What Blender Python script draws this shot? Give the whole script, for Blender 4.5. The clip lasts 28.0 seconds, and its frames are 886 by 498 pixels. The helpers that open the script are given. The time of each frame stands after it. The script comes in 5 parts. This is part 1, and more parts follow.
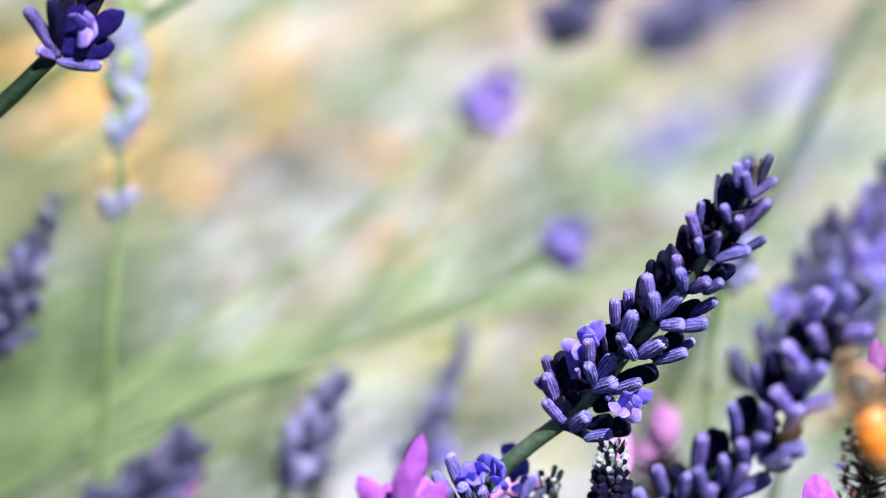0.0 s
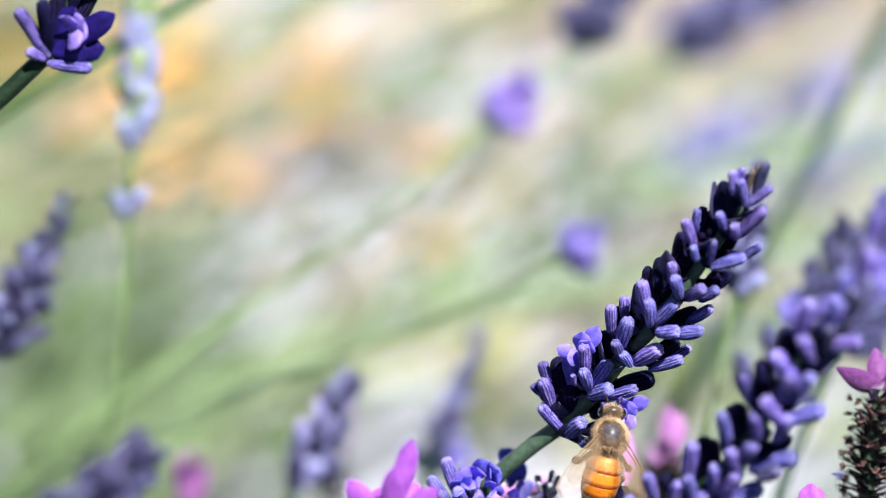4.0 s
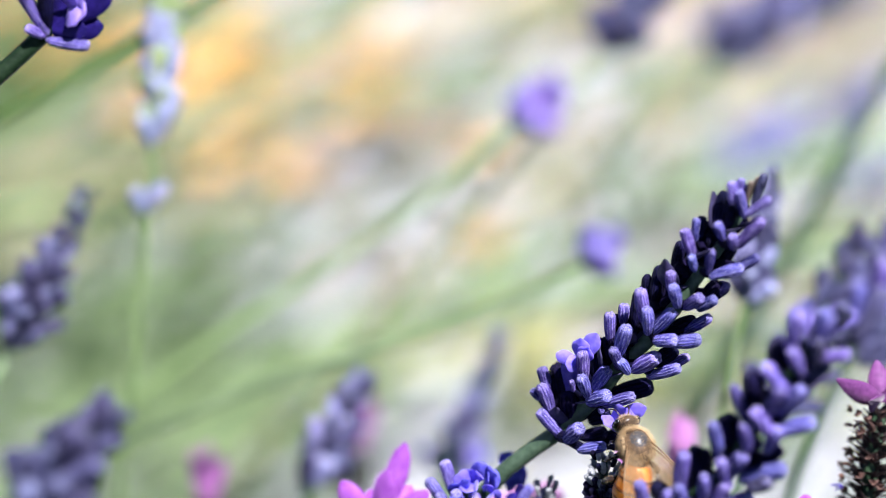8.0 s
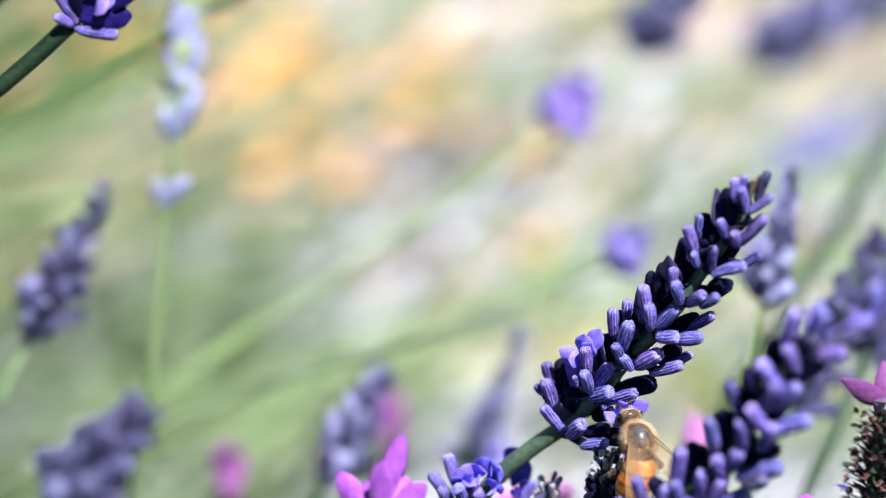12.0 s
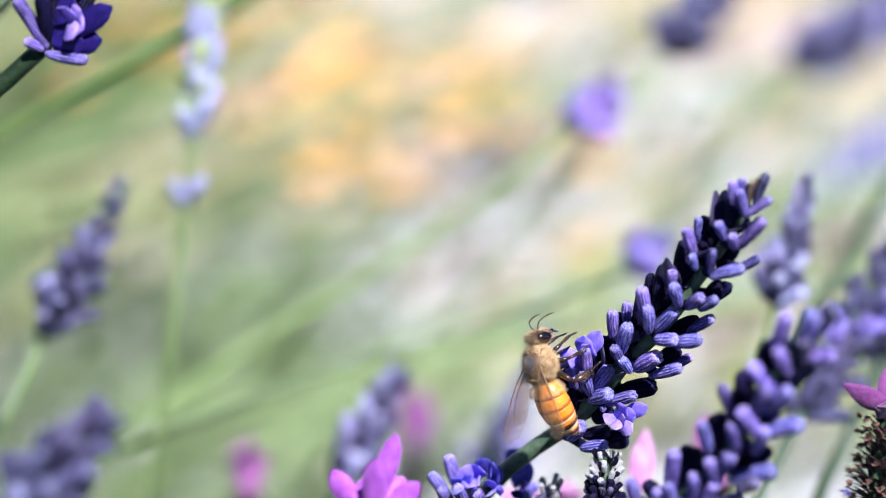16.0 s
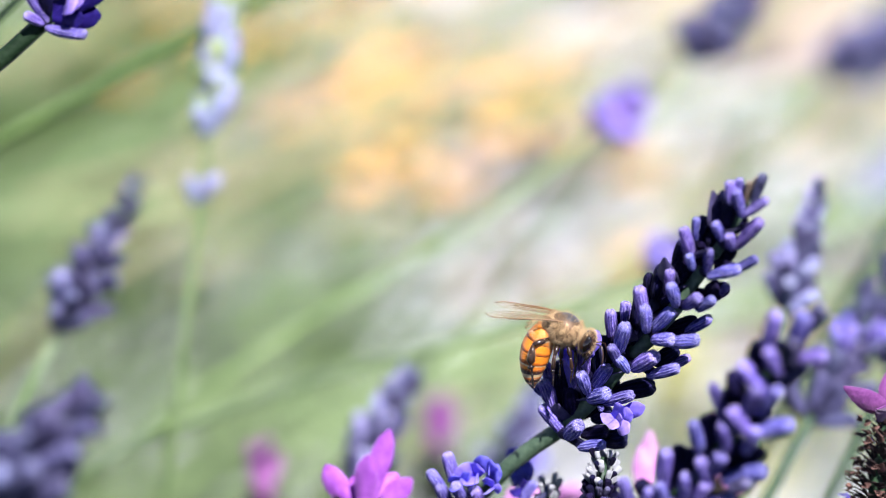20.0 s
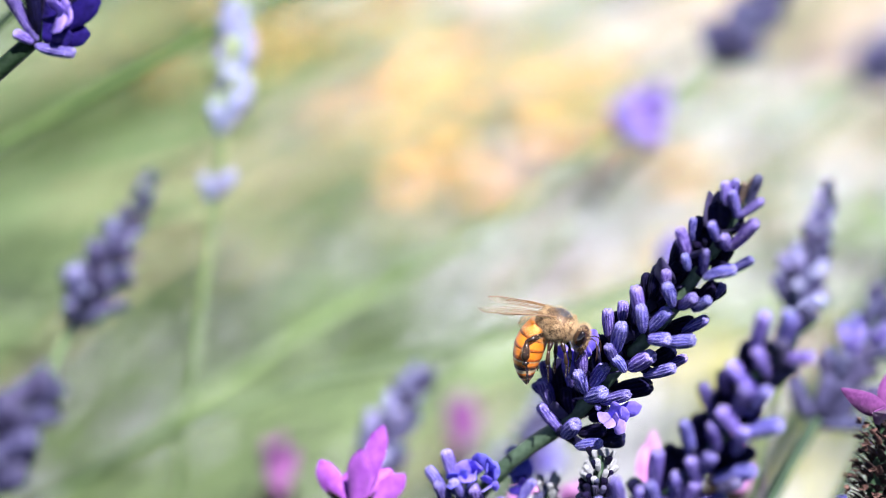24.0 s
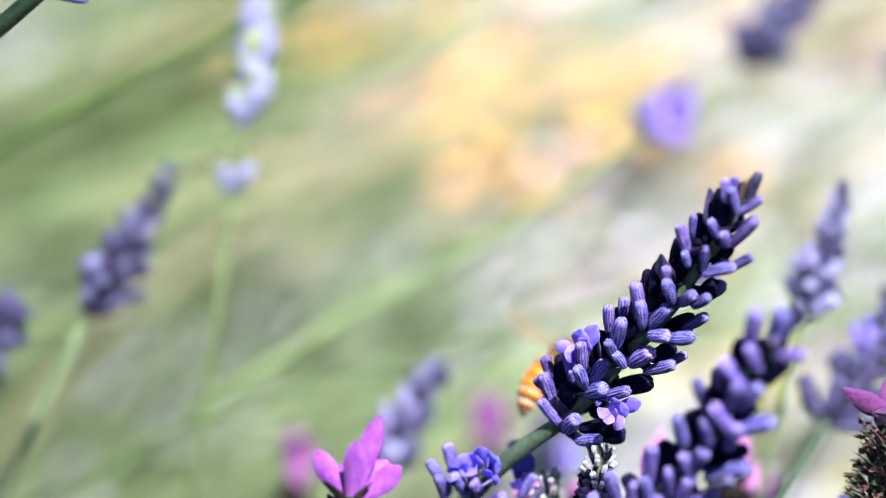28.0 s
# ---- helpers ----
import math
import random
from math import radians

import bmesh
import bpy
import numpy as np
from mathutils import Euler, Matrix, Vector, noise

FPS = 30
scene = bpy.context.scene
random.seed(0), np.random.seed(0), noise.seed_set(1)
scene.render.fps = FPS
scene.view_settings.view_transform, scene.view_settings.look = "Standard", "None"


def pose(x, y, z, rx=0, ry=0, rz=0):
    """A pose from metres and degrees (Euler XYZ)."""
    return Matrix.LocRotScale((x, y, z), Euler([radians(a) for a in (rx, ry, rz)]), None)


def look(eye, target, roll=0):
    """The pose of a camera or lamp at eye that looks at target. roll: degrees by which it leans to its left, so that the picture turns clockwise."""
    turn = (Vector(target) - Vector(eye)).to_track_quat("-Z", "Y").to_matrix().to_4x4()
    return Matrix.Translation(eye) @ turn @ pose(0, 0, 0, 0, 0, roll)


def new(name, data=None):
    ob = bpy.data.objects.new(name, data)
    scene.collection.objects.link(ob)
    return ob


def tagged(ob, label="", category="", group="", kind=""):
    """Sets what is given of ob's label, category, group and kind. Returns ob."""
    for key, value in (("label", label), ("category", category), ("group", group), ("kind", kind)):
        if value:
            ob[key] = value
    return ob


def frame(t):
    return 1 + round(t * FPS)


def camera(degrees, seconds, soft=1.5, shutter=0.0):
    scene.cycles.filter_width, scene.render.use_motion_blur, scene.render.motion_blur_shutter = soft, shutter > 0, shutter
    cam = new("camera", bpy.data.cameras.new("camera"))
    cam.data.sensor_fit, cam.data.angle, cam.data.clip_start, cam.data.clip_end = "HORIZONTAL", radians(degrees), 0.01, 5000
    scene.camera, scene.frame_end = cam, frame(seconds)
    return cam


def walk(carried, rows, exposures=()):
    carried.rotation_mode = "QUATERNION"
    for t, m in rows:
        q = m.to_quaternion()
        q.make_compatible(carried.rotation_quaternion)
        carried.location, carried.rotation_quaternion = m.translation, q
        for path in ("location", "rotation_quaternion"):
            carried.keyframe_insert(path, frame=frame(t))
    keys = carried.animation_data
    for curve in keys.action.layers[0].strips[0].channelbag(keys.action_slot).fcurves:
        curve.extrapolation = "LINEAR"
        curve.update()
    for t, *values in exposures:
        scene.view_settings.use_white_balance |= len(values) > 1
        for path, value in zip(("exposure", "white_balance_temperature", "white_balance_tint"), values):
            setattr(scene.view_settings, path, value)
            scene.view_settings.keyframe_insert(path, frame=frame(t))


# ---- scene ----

cam = camera(20.0, 28.0, soft=0.5, shutter=0.5)
cam.data.dof.use_dof = True
cam.data.dof.focus_distance = 0.300
cam.data.dof.aperture_fstop = 9.5

PATH = [
    (0.0, pose(0.00000, -0.27000, 0.45000, 64.300, -0.000, 0.000)),
    (1.0, pose(0.00165, -0.26955, 0.44999, 64.280, 0.047, 0.305)),
    (2.0, pose(0.00380, -0.26911, 0.45012, 64.247, 0.091, 0.713)),
    (3.0, pose(0.00579, -0.26909, 0.45058, 64.199, 0.090, 1.115)),
    (4.0, pose(0.00781, -0.26917, 0.45116, 64.141, 0.061, 1.543)),
    (5.0, pose(0.00978, -0.26910, 0.45174, 64.071, 0.001, 1.988)),
    (6.0, pose(0.01178, -0.26909, 0.45228, 64.009, -0.080, 2.456)),
    (7.0, pose(0.01385, -0.26929, 0.45276, 63.976, -0.178, 2.953)),
    (8.0, pose(0.01595, -0.26962, 0.45310, 63.965, -0.270, 3.459)),
    (9.0, pose(0.01805, -0.27019, 0.45328, 63.978, -0.335, 3.960)),
    (10.0, pose(0.02016, -0.27065, 0.45318, 64.014, -0.364, 4.447)),
    (11.0, pose(0.02226, -0.27054, 0.45253, 64.081, -0.329, 4.899)),
    (12.0, pose(0.02436, -0.27023, 0.45177, 64.152, -0.264, 5.337)),
    (13.0, pose(0.02646, -0.26992, 0.45134, 64.192, -0.187, 5.775)),
    (14.0, pose(0.02860, -0.26966, 0.45107, 64.226, -0.113, 6.212)),
    (15.0, pose(0.03086, -0.26964, 0.45104, 64.268, -0.068, 6.651)),
    (16.0, pose(0.03311, -0.26965, 0.45101, 64.317, -0.038, 7.089)),
    (17.0, pose(0.03521, -0.26946, 0.45071, 64.386, -0.020, 7.526)),
    (18.0, pose(0.03723, -0.26929, 0.45033, 64.457, -0.011, 7.950)),
    (19.0, pose(0.03917, -0.26934, 0.44997, 64.517, -0.011, 8.346)),
    (20.0, pose(0.04106, -0.26949, 0.44966, 64.566, -0.012, 8.727)),
    (21.0, pose(0.04295, -0.26971, 0.44951, 64.601, -0.010, 9.100)),
    (22.0, pose(0.04485, -0.26989, 0.44947, 64.623, 0.001, 9.472)),
    (23.0, pose(0.04677, -0.26986, 0.44958, 64.631, 0.034, 9.854)),
    (24.0, pose(0.04871, -0.26978, 0.44972, 64.633, 0.064, 10.247)),
    (25.0, pose(0.05066, -0.26980, 0.44975, 64.635, 0.068, 10.655)),
    (26.0, pose(0.05261, -0.26981, 0.44968, 64.644, 0.051, 11.078)),
    (27.0, pose(0.05483, -0.26973, 0.44938, 64.677, 0.000, 11.583)),
    (28.0, pose(0.05655, -0.26966, 0.44909, 64.709, -0.050, 11.983)),
]
# the film brightens a little on the way; its white balance is slightly cool
walk(cam, PATH, exposures=((0.0, 1.26, 6250, 13), (8.0, 1.29, 6150, 13), (17.0, 1.40, 6180, 15), (28.0, 1.53, 6230, 17)))

# ---- sky and sun ----
SUN = Vector((0.30, -0.40, 0.87)).normalized()
world = bpy.data.worlds.new("sky")
scene.world = world
world.use_nodes = True
wn = world.node_tree
sky = wn.nodes.new("ShaderNodeTexSky")
sky.sky_type = "NISHITA"
sky.sun_disc = False
sky.altitude, sky.air_density, sky.dust_density = 3000, 0.6, 0.1
sky.sun_elevation = math.asin(SUN.z)
sky.sun_rotation = math.atan2(SUN.x, SUN.y)
wn.nodes["Background"].inputs[1].default_value = 0.05
wn.links.new(sky.outputs[0], wn.nodes["Background"].inputs[0])
sun = new("sun", bpy.data.lights.new("sun", "SUN"))
sun.data.energy, sun.data.angle, sun.data.color = 5.0, radians(0.5), (1.0, 0.965, 0.955)
sun.matrix_world = look(SUN * 5, (0, 0, 0))


# ---- materials ----
def material(name, low, high, rough=0.6, grain=900.0, spots=120.0, bump=0.3, metal=0.0, sheen=0.0, trans=0.0,
             coat=0.0, vary=0.15, depth=0.0002, spec=0.35):
    """A surface that mixes two colours at two scales, with a fine relief and a little change from piece to piece."""
    m = bpy.data.materials.new(name)
    m.use_nodes = True
    n, l = m.node_tree.nodes, m.node_tree.links
    b = n["Principled BSDF"]
    co = n.new("ShaderNodeTexCoord")
    a, c = n.new("ShaderNodeTexNoise"), n.new("ShaderNodeTexNoise")
    a.inputs["Scale"].default_value, c.inputs["Scale"].default_value = grain, spots
    a.inputs["Detail"].default_value, c.inputs["Detail"].default_value = 3.0, 2.0
    add = n.new("ShaderNodeMath")
    add.operation = "MULTIPLY_ADD"
    add.inputs[1].default_value = 0.5
    half = n.new("ShaderNodeMath")
    half.operation = "MULTIPLY"
    half.inputs[1].default_value = 0.5
    ramp = n.new("ShaderNodeMapRange")
    ramp.inputs["From Min"].default_value, ramp.inputs["From Max"].default_value = 0.33, 0.67
    mix = n.new("ShaderNodeMix")
    mix.data_type = "RGBA"
    mix.inputs[6].default_value, mix.inputs[7].default_value = (*low, 1), (*high, 1)
    info, hsv = n.new("ShaderNodeObjectInfo"), n.new("ShaderNodeHueSaturation")
    val = n.new("ShaderNodeMapRange")
    val.inputs["To Min"].default_value, val.inputs["To Max"].default_value = 1 - vary, 1 + vary
    bp = n.new("ShaderNodeBump")
    bp.inputs["Strength"].default_value, bp.inputs["Distance"].default_value = bump, depth
    for out, to in ((co.outputs["Object"], a.inputs["Vector"]), (co.outputs["Object"], c.inputs["Vector"]),
                    (a.outputs["Fac"], add.inputs[0]), (c.outputs["Fac"], half.inputs[0]), (half.outputs[0], add.inputs[2]),
                    (add.outputs[0], ramp.inputs["Value"]), (ramp.outputs[0], mix.inputs[0]),
                    (mix.outputs[2], hsv.inputs["Color"]), (info.outputs["Random"], val.inputs["Value"]),
                    (val.outputs[0], hsv.inputs["Value"]), (hsv.outputs[0], b.inputs["Base Color"]),
                    (a.outputs["Fac"], bp.inputs["Height"]), (bp.outputs[0], b.inputs["Normal"])):
        l.new(out, to)
    b.inputs["Roughness"].default_value, b.inputs["Metallic"].default_value = rough, metal
    b.inputs["Sheen Weight"].default_value, b.inputs["Sheen Roughness"].default_value = sheen, 0.4
    b.inputs["Coat Weight"].default_value = coat
    b.inputs["Specular IOR Level"].default_value = spec
    if trans:
        t = n.new("ShaderNodeBsdfTranslucent")
        s = n.new("ShaderNodeMixShader")
        s.inputs[0].default_value = trans
        l.new(hsv.outputs[0], t.inputs["Color"])
        l.new(b.outputs[0], s.inputs[1])
        l.new(t.outputs[0], s.inputs[2])
        l.new(s.outputs[0], n["Material Output"].inputs["Surface"])
    return m


def calyx_material(name, low, high, hair, ribs=13):
    """A downy ribbed bud: colour runs in blotches, paler hairs lie along the ribs and round the mouth. The bud is one unit long."""
    m = bpy.data.materials.new(name)
    m.use_nodes = True
    n, l = m.node_tree.nodes, m.node_tree.links
    b = n["Principled BSDF"]

    def math_node(kind, a, c=None):
        k = n.new("ShaderNodeMath")
        k.operation = kind
        for slot, v in ((0, a), (1, c)):
            if isinstance(v, (int, float)):
                k.inputs[slot].default_value = v
            elif v is not None:
                l.new(v, k.inputs[slot])
        return k.outputs[0]

    def blend(fac, a, c):
        k = n.new("ShaderNodeMix")
        k.data_type = "RGBA"
        l.new(fac, k.inputs[0])
        for slot, v in ((6, a), (7, c)):
            if isinstance(v, tuple):
                k.inputs[slot].default_value = (*v, 1)
            else:
                l.new(v, k.inputs[slot])
        return k.outputs[2]

    def ramp(v, lo, hi):
        k = n.new("ShaderNodeMapRange")
        k.inputs["From Min"].default_value, k.inputs["From Max"].default_value = lo, hi
        l.new(v, k.inputs["Value"])
        return k.outputs[0]

    co, sep, info = n.new("ShaderNodeTexCoord"), n.new("ShaderNodeSeparateXYZ"), n.new("ShaderNodeObjectInfo")
    l.new(co.outputs["Object"], sep.inputs[0])
    blot, fleck, fine = n.new("ShaderNodeTexNoise"), n.new("ShaderNodeTexNoise"), n.new("ShaderNodeTexNoise")
    for k, scale in ((blot, 3.2), (fleck, 16.0), (fine, 30.0)):
        k.noise_dimensions = "4D"
        k.inputs["Scale"].default_value = scale
        k.inputs["Detail"].default_value = 3.0
        l.new(co.outputs["Object"], k.inputs["Vector"])
        l.new(math_node("MULTIPLY", info.outputs["Random"], 40.0), k.inputs["W"])
    turn = math_node("ARCTAN2", sep.outputs[1], sep.outputs[0])
    rib = math_node("COSINE", math_node("ADD", math_node("MULTIPLY", turn, float(ribs)), math_node("MULTIPLY", blot.outputs["Fac"], 5.0)))
    body = blend(ramp(blot.outputs["Fac"], 0.40, 0.62), low, high)
    shaft = ramp(math_node("MULTIPLY", sep.outputs[2], -1.0), -0.97, -0.86)
    streak = math_node("MULTIPLY", math_node("MULTIPLY", ramp(rib, -0.3, 0.9), shaft), ramp(fine.outputs["Fac"], 0.47, 0.60))
    mouth = math_node("MULTIPLY", ramp(sep.outputs[2], 0.88, 1.0), ramp(fleck.outputs["Fac"], 0.40, 0.6))
    foot = ramp(math_node("MULTIPLY", sep.outputs[2], -1.0), -0.10, 0.02)
    grain = ramp(fine.outputs["Fac"], 0.52, 0.74)
    down = math_node("MAXIMUM", math_node("MAXIMUM", math_node("MULTIPLY", streak, 0.62), math_node("MULTIPLY", grain, 0.30)), math_node("MAXIMUM", math_node("MULTIPLY", mouth, 0.60), math_node("MULTIPLY", foot, 0.45)))
    groove = math_node("MULTIPLY", ramp(math_node("MULTIPLY", rib, -1.0), 0.2, 1.0), math_node("MULTIPLY", shaft, 0.6))
    body = blend(groove, body, low)
    hsv = n.new("ShaderNodeHueSaturation")
    val = n.new("ShaderNodeMapRange")
    val.inputs["To Min"].default_value, val.inputs["To Max"].default_value = 0.72, 1.28
    hue = n.new("ShaderNodeMapRange")
    hue.inputs["To Min"].default_value, hue.inputs["To Max"].default_value = 0.485, 0.515
    l.new(info.outputs["Random"], val.inputs["Value"])
    l.new(math_node("FRACT", math_node("MULTIPLY", info.outputs["Random"], 17.3)), hue.inputs["Value"])
    l.new(blend(down, body, hair), hsv.inputs["Color"])
    l.new(val.outputs[0], hsv.inputs["Value"])
    l.new(hue.outputs[0], hsv.inputs["Hue"])
    l.new(hsv.outputs[0], b.inputs["Base Color"])
    bp = n.new("ShaderNodeBump")
    bp.inputs["Strength"].default_value, bp.inputs["Distance"].default_value = 1.0, 0.00025
    l.new(math_node("ADD", math_node("MULTIPLY", math_node("MULTIPLY", rib, shaft), 0.45), math_node("ADD", fleck.outputs["Fac"], fine.outputs["Fac"])), bp.inputs["Height"])
    l.new(bp.outputs[0], b.inputs["Normal"])
    b.inputs["Roughness"].default_value = 0.62
    b.inputs["Specular IOR Level"].default_value = 0.12
    return m


CALYX = calyx_material("violet_calyx", (0.040, 0.028, 0.22), (0.205, 0.160, 0.62), (0.66, 0.62, 0.93))
CALYX_TIP = calyx_material("light_violet_calyx", (0.09, 0.065, 0.38), (0.28, 0.235, 0.72), (0.62, 0.60, 0.85))
PALE = calyx_material("pale_calyx", (0.15, 0.15, 0.36), (0.36, 0.36, 0.64), (0.65, 0.66, 0.80))
GREENISH = calyx_material("green_calyx", (0.22, 0.32, 0.12), (0.44, 0.54, 0.24), (0.6, 0.64, 0.4))
PALEST = calyx_material("faded_blue_calyx", (0.20, 0.22, 0.40), (0.42, 0.44, 0.64), (0.62, 0.64, 0.78))
DULL = calyx_material("slate_violet_calyx", (0.016, 0.015, 0.050), (0.105, 0.102, 0.24), (0.30, 0.30, 0.44))
LILAC = calyx_material("lilac_calyx", (0.19, 0.11, 0.52), (0.42, 0.28, 0.80), (0.70, 0.58, 0.94))
# near-black calyx: the shade between and behind buds, put into the colour
SHADE_NAVY = calyx_material("shade_navy_calyx", (0.002, 0.0015, 0.012), (0.009, 0.006, 0.050), (0.035, 0.030, 0.10))
PETAL = material("violet_petal", (0.17, 0.12, 0.66), (0.32, 0.25, 0.86), 0.55, 1600, 240, 0.4, trans=0.35, sheen=0.2)
PETAL_PINK = material("lilac_petal", (0.25, 0.17, 0.62), (0.47, 0.35, 0.82), 0.55, 1600, 240, 0.4, trans=0.35)
BLUE = material("blue_petal", (0.10, 0.09, 0.55), (0.24, 0.22, 0.85), 0.55, 1600, 240, 0.4, trans=0.3)
MAGENTA = material("magenta_bract", (0.29, 0.055, 0.44), (0.54, 0.17, 0.68), 0.55, 900, 160, 0.5, trans=0.35, sheen=0.3)
ROSY = material("soft_pink_bract", (0.46, 0.17, 0.46), (0.70, 0.36, 0.66), 0.55, 900, 160, 0.4, trans=0.35)
DUSKY = material("dusky_pink_bract", (0.24, 0.08, 0.25), (0.44, 0.19, 0.42), 0.6, 900, 160, 0.4, trans=0.3)
PLUM = material("plum_bract", (0.13, 0.03, 0.15), (0.31, 0.09, 0.32), 0.6, 1500, 200, 0.6, trans=0.3, sheen=0.3)
BROWN = material("dried_brown_scale", (0.010, 0.006, 0.006), (0.040, 0.023, 0.022), 0.8, 1800, 300, 0.8)
WITHERED = calyx_material("withered_tan_calyx", (0.10, 0.07, 0.05), (0.30, 0.22, 0.16), (0.5, 0.42, 0.34))
TAN = material("dried_tan_floret", (0.05, 0.026, 0.022), (0.18, 0.095, 0.075), 0.85, 1800, 300, 0.9)
WHITE = material("whitish_down", (0.36, 0.37, 0.40), (0.66, 0.67, 0.69), 0.9, 2200, 400, 1.0)
STEM = material("green_stem", (0.010, 0.027, 0.013), (0.036, 0.075, 0.034), 0.55, 1500, 130, 0.4)
STEM_WAXY = material("waxy_grey_green_stem", (0.030, 0.060, 0.034), (0.10, 0.155, 0.095), 0.5, 1500, 130, 0.4)
# green stem with the shade on it put into a darker colour
STEM_SHADED = material("shaded_green_stem", (0.005, 0.013, 0.006), (0.018, 0.036, 0.016), 0.5, 1500, 130, 0.4, spec=0.12)
STEM_OLIVE = material("olive_stem", (0.05, 0.085, 0.035), (0.12, 0.17, 0.075), 0.6, 900, 90, 0.3)
STEM_GREEN = material("fresh_green_stem", (0.030, 0.062, 0.012), (0.075, 0.125, 0.030), 0.6, 900, 90, 0.3)
STEM_PALE = material("sage_stem", (0.12, 0.195, 0.085), (0.26, 0.355, 0.175), 0.6, 900, 90, 0.3, trans=0.1)
STEM_MID = material("leaf_green_stem", (0.085, 0.145, 0.045), (0.19, 0.27, 0.10), 0.6, 900, 90, 0.3)
# dark leaf for the unseen clumps that block light from the ground
BLOCK_LEAF = material("dark_sage_leaf", (0.025, 0.042, 0.018), (0.075, 0.11, 0.05), 0.65, 700, 60, 0.4)
DARKLEAF = material("dark_bract", (0.02, 0.018, 0.05), (0.06, 0.05, 0.13), 0.6, 1500, 200, 0.4)
DRYLEAF = material("dry_beige_leaf", (0.42, 0.33, 0.28), (0.60, 0.50, 0.44), 0.7, 500, 60, 0.4, trans=0.15)
STRAW = material("straw_stem", (0.45, 0.38, 0.20), (0.66, 0.58, 0.36), 0.7, 500, 60, 0.3, trans=0.2)
# navy petals, darkened further in colour to stand in for shade
NAVY_SHADED = material("shaded_navy_petal", (0.005, 0.003, 0.045), (0.018, 0.010, 0.125), 0.5, 1500, 200, 0.3, spec=0.15)
LEAF = material("sage_leaf", (0.16, 0.25, 0.095), (0.36, 0.46, 0.23), 0.6, 700, 60, 0.4, trans=0.25)
LIME = material("yellow_green_leaf", (0.52, 0.53, 0.13), (0.74, 0.74, 0.34), 0.55, 500, 50, 0.4, trans=0.3)
ORANGE = material("orange_petal", (0.82, 0.44, 0.10), (0.95, 0.65, 0.25), 0.55, 400, 50, 0.3, trans=0.3)
STONE = material("pale_gravel_stone", (0.36, 0.365, 0.385), (0.60, 0.605, 0.635), 0.85, 260, 40, 0.6, vary=0.25)
SOIL = material("pale_gravel_ground", (0.30, 0.305, 0.325), (0.525, 0.53, 0.56), 0.95, 60, 5, 0.7, depth=0.004, vary=0.0)


# ---- makers ----
def part(name, data, mat, parent, label="", m=None, kind=""):
    """Links a bmesh or a mesh as one part under a thing."""
    if isinstance(data, bmesh.types.BMesh):
        me = bpy.data.meshes.new(name)
        data.to_mesh(me)
        data.free()
        me.shade_smooth()
        me.materials.append(mat)
    else:
        me = data
    ob = new(name, me)
    ob.parent = parent
    if m is not None:
        ob.matrix_basis = m
    return tagged(ob, label, kind=kind)


def mesh_of(name, bm, mat):
    me = bpy.data.meshes.new(name)
    bm.to_mesh(me)
    bm.free()
    me.shade_smooth()
    me.materials.append(mat)
    return me


def lathe(bm, rings, sides, rib=0.0, ribs=0):
    """Rings of (height, radius) round z, closed at both ends."""
    rows = []
    for z, r in rings:
        rows.append([bm.verts.new((r * (1 + rib * math.cos(ribs * a)) * math.cos(a), r * (1 + rib * math.cos(ribs * a)) * math.sin(a), z))
                     for a in (2 * math.pi * k / sides for k in range(sides))])
    for lo, hi in zip(rows, rows[1:]):
        for k in range(sides):
            bm.faces.new((lo[k], lo[(k + 1) % sides], hi[(k + 1) % sides], hi[k]))
    bm.faces.new(rows[0][::-1])
    bm.faces.new(rows[-1])
    return bm


def tube(bm, points, radii, sides=8):
    """A tube swept along points."""
    rows, side = [], Vector((1, 0.1, 0))
    for k, p in enumerate(points):
        d = (points[min(k + 1, len(points) - 1)] - points[max(k - 1, 0)]).normalized()
        u = (side - d * side.dot(d)).normalized()
        v = d.cross(u)
        side = u
        r = radii[k]
        rows.append([bm.verts.new(p + (u * math.cos(a) + v * math.sin(a)) * r) for a in (2 * math.pi * i / sides for i in range(sides))])
    for lo, hi in zip(rows, rows[1:]):
        for i in range(sides):
            bm.faces.new((lo[i], lo[(i + 1) % sides], hi[(i + 1) % sides], hi[i]))
    bm.faces.new(rows[0][::-1])
    bm.faces.new(rows[-1])
    return bm


